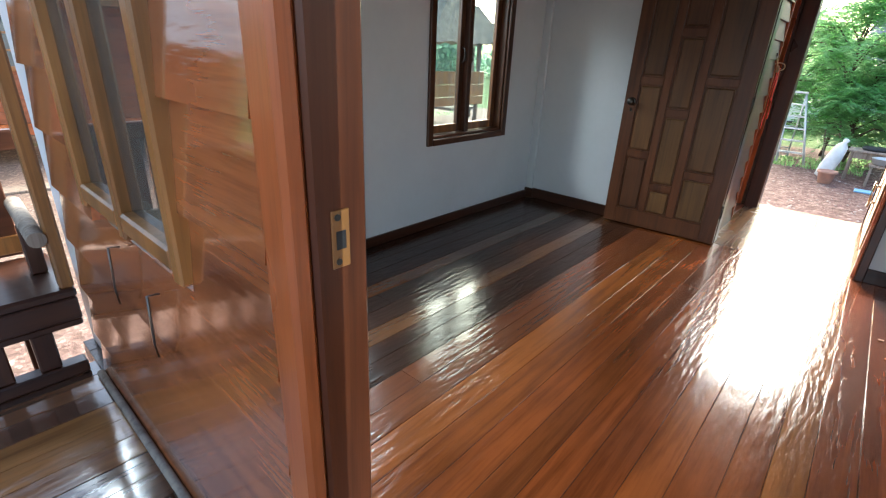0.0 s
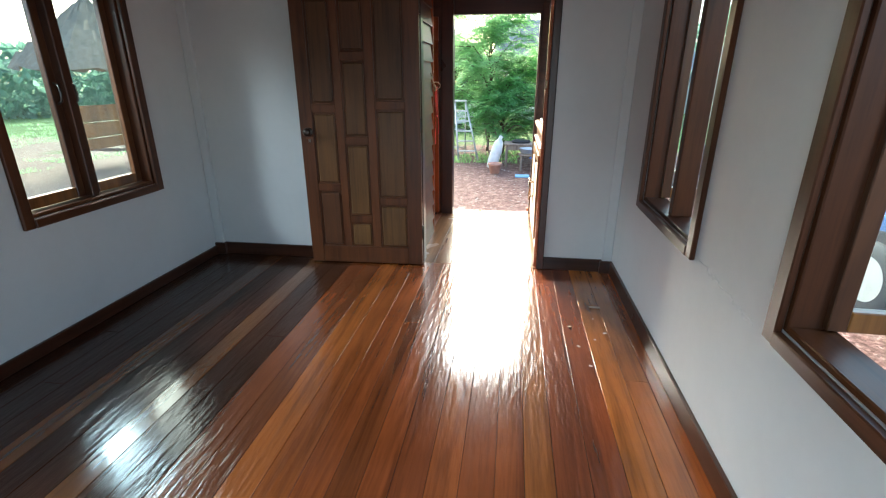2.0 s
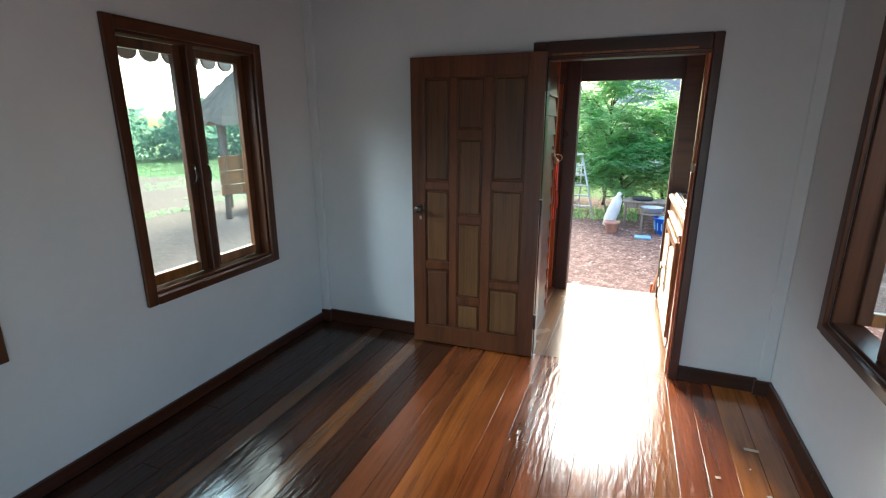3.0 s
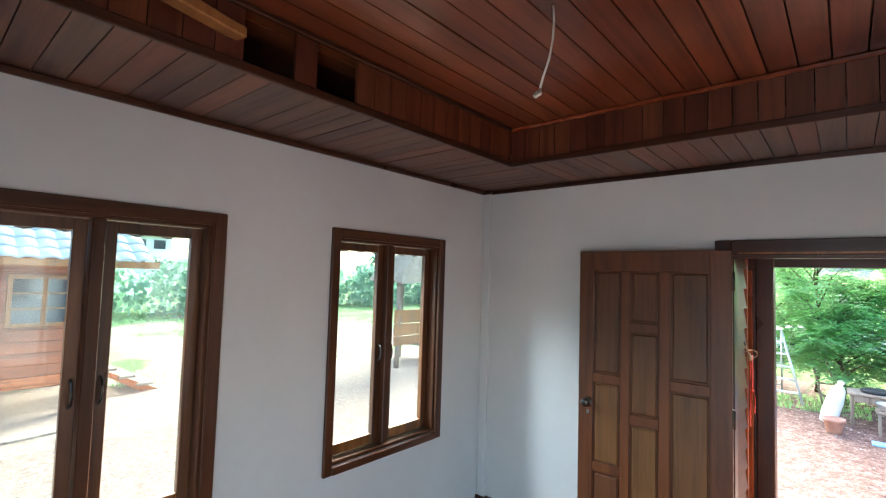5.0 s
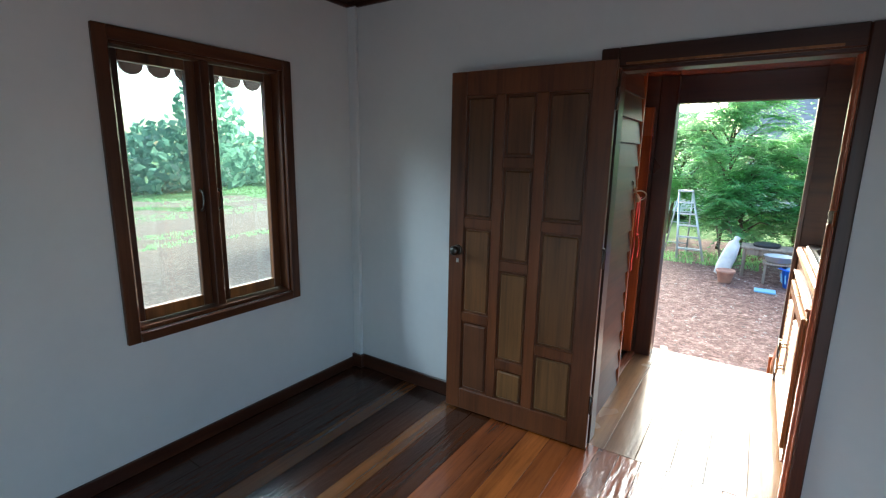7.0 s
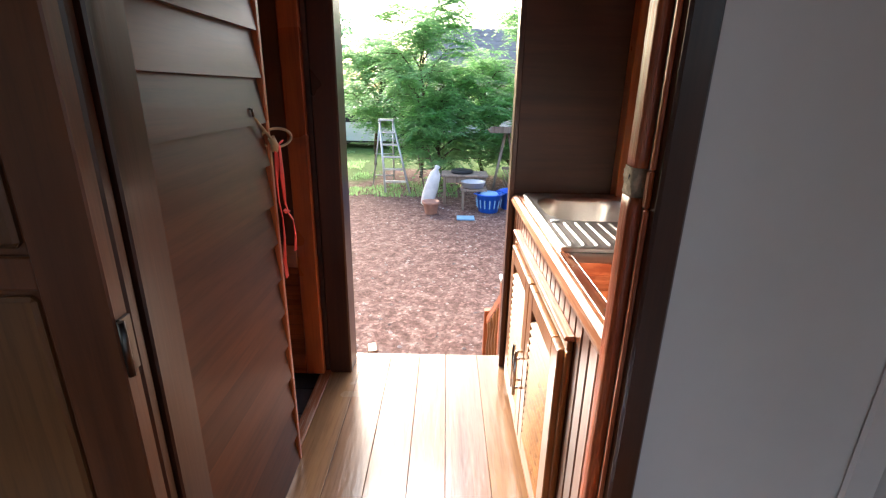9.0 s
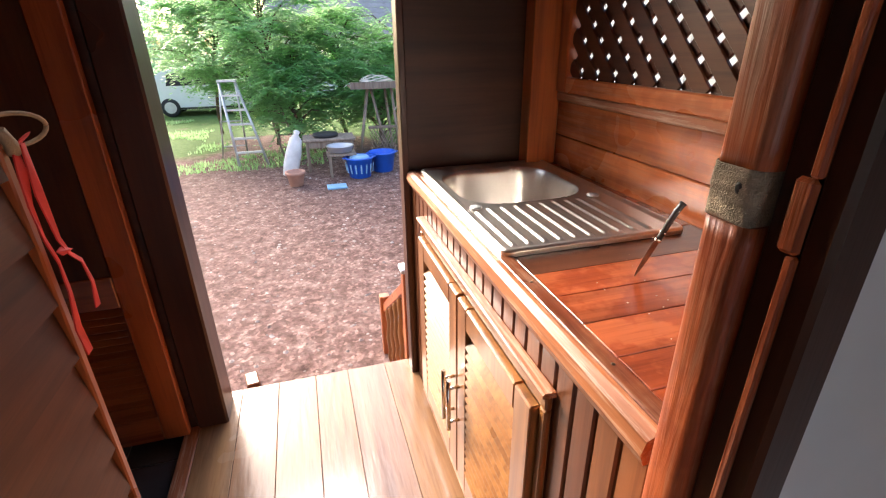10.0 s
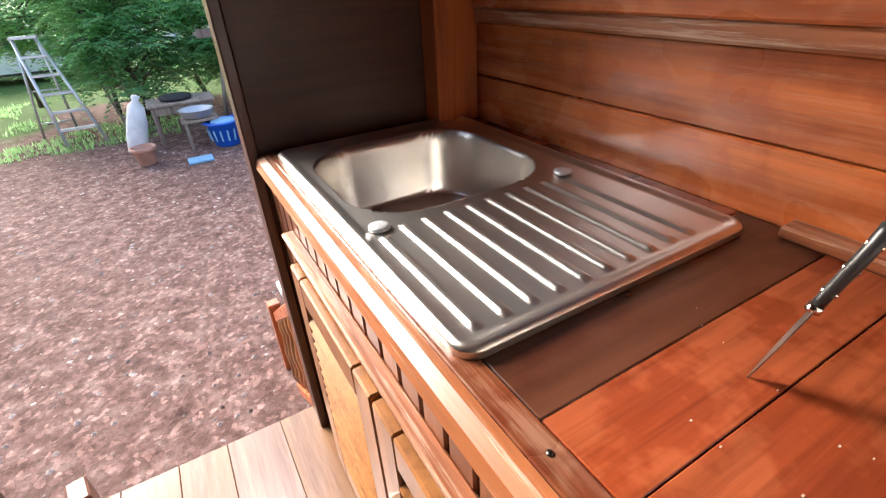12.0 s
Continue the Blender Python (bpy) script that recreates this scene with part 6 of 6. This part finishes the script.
for k in range(3):
    yk, zk = 3.55 + 0.33 * k, -0.22 - 0.18 * k
    part("tread", box((-12.1, yk, zk - 0.05), (-11.1, yk + 0.30, zk), 0.008), M_GREYWOOD, hs)
for xk in (-12.05, -11.2):
    part("stringer", prism([(3.40, -0.20), (3.55, -0.20), (4.62, GROUND), (4.30, GROUND)], 'x', xk, xk + 0.05), M_ORANGE_Y, hs)
for k, (x, y, turn_) in enumerate(((-9.3, 2.1, 8), (-8.6, 1.2, -6))):
    single("yard_board", turned(box((-0.18, -0.75, 0.0), (0.18, 0.75, 0.035), 0.006), Matrix.Translation((x, y, GROUND)) @ Matrix.Rotation(radians(turn_), 4, 'Z')), M_GREYWOOD, "pale weathered board lying on the sandy ground", "board", "yard boards")

# open shelter with bench to the north-west
sala = thing("garden_shelter", (-10.4, 11.0, GROUND), "open garden shelter with a thatched roof and orange bench back", "shelter")
for px, py in ((-9.5, 9.9), (-9.5, 12.15), (-10.75, 11.2), (-10.75, 13.4)):
    part("post", rod([(px, py, GROUND), (px + 0.03, py, 0.5), (px, py + 0.02, 1.75)], 0.075, 8), M_GREYWOOD, sala)
for z0, z1 in ((0.46, 0.82), (0.12, 0.45), (-0.14, 0.11)):
    part("bench_board", box((-9.46, 9.70, z0), (-9.41, 12.40, z1), 0.012), M_HONEY, sala, "honey-coloured bench back board")
part("platform", box((-10.7, 11.0, -0.30), (-9.5, 12.3, -0.22), 0.01), M_GREYWOOD, sala)
bm = bmesh.new()
tr_ = random.Random(77)
for k in range(7):
    u0, u1 = k / 7, (k + 1.25) / 7
    loops = []
    for u, dz in ((u0, 0.0), (u1, 0.07)):
        a, b_, z = 1.2 * (1 - u) + 0.05, 1.7 * (1 - u) + 0.05, 1.62 + 1.5 * u + dz
        ring = []
        for q in range(40):
            w = 2 * math.pi * q / 40
            kx, ky = math.cos(w), math.sin(w)
            m_ = max(abs(kx), abs(ky))
            ring.append(bm.verts.new((-10.1 + a * kx / m_ + tr_.uniform(-0.04, 0.04), 11.6 + 0.4 * (-10.1 - (-10.1 + a * kx / m_)) + b_ * ky / m_ + tr_.uniform(-0.04, 0.04), z + (tr_.uniform(-0.09, 0.03) if dz == 0.0 else 0.0))))
        loops.append(ring)
    for q in range(40):
        bm.faces.new((loops[0][q], loops[0][(q + 1) % 40], loops[1][(q + 1) % 40], loops[1][q]))
part("roof", bm, M_THATCH, sala)

# white storeyed building far off beyond the trees
wb = thing("white_building", (-60, 20, GROUND), "white flat-roofed building of several storeys far beyond the trees", "building")
part("wall", box((-66, 13.0, GROUND), (-60, 21.6, 8.2), 0.02), M_COLUMN, wb)
part("roof", box((-66.2, 12.8, 8.2), (-59.6, 21.8, 8.45), 0.02), M_ALU, wb)
for zf in (1.2, 3.5, 5.8):
    part("ledge", box((-60, 12.9, zf + 1.75), (-59.5, 21.7, zf + 1.92), 0.02), M_COLUMN, wb)
    for k in range(4):
        w = part("window", box((-60.02, 13.6 + 2.0 * k, zf + 0.3), (-59.95, 15.0 + 2.0 * k, zf + 1.5), 0.01), M_ALU, wb)
        part("pane", box((-59.95, 13.7 + 2.0 * k, zf + 0.4), (-59.93, 14.9 + 2.0 * k, zf + 1.4)), M_CARGLASS, w)

# low table and its load by the block wall
yt = thing("yard_table", (3.0, 8.6, GROUND), "low weathered wooden table standing on the grass", "table")
part("tabletop", box((2.72, 8.15, -0.14), (3.22, 9.25, -0.10), 0.008), M_GREYWOOD, yt)
part("apron", box((2.75, 8.19, -0.24), (3.19, 8.21, -0.14), 0.003), M_GREYWOOD, yt)
for px, py in ((2.76, 8.2), (3.12, 8.2), (2.76, 9.14), (3.12, 9.14)):
    part("leg", box((px, py, GROUND), (px + 0.06, py + 0.06, -0.14), 0.005), M_GREYWOOD, yt)
bm = lathe([(0.12, 0), (0.17, 0.03), (0.18, 0.25), (0.14, 0.42), (0.06, 0.48)], 18)
for v in bm.verts:
    v.co += Vector((0.03 * noise.noise(v.co * 8), 0.03 * noise.noise(v.co * 8 + Vector((4, 0, 0))), 0))
single("black_bag", turned(bm, Matrix.Translation((2.95, 8.7, -0.10))), M_BLACK, "full black plastic bag on the low table", "bag")
bm = lathe([(0.10, 0), (0.15, 0.02), (0.16, 0.10), (0.08, 0.15), (0.02, 0.16)], 16)
for v in bm.verts:
    v.co += Vector((0.04 * noise.noise(v.co * 11), 0.04 * noise.noise(v.co * 11 + Vector((7, 0, 0))), 0))
single("white_cloth", turned(bm, Matrix.Translation((2.98, 9.05, -0.10))), M_BAG, "crumpled white cloth bundle on the low table", "cloth")

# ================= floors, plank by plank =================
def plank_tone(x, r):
    """Dark planks along the west wall with a few amber ones, then brown, then orange-red; partly the room's light
    fall-off put into the tone.
    """
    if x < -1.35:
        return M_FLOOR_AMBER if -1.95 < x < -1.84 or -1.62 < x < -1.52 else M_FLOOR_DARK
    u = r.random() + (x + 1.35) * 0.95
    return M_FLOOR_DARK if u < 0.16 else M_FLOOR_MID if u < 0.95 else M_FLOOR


def planks(name, x0, x1, y0, y1, width, mat, label, seed, splits=True, toned=False):
    f = thing(name, ((x0 + x1) / 2, (y0 + y1) / 2, -0.03), label, "floor", kind="structure")
    part("subfloor", box((x0, y0, -0.09), (x1, y1, -0.026)), M_TRIM_Y, f)
    r, tr = random.Random(seed), random.Random(seed + 1)
    x = x0
    while x < x1 - 0.01:
        w = width * r.uniform(0.88, 1.12)
        xe = x + w if x1 - (x + w) > 0.06 else x1
        cuts = [y0, y1]
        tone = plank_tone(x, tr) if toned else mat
        if splits and r.random() < 0.25:
            cuts.insert(1, r.uniform(y0 + 0.8, y1 - 0.8))
        for a, b in zip(cuts, cuts[1:]):
            part("plank", box((x + 0.0008, a + 0.0006, -0.025), (xe - 0.0008, b - 0.0006, r.uniform(-0.0008, 0.0)), 0.0015), tone, f)
        x = xe
    return f


planks("floor", XL - 0.0, XR, 0.28, 4.0, 0.118, M_FLOOR, "glossy varnished plank floor, orange-red, with dark brown planks and toned-in dimness along one wall", 31, toned=True)
planks("floor_passage", -0.735, 0.212, 4.0, PY1, 0.165, M_DECK, "glossy pale varnished planks of the back passage", 32, False)
planks("floor_porch", -2.20, 1.2, -2.4, 0.28, 0.11, M_PORCH, "glossy varnished porch planks", 33, False)
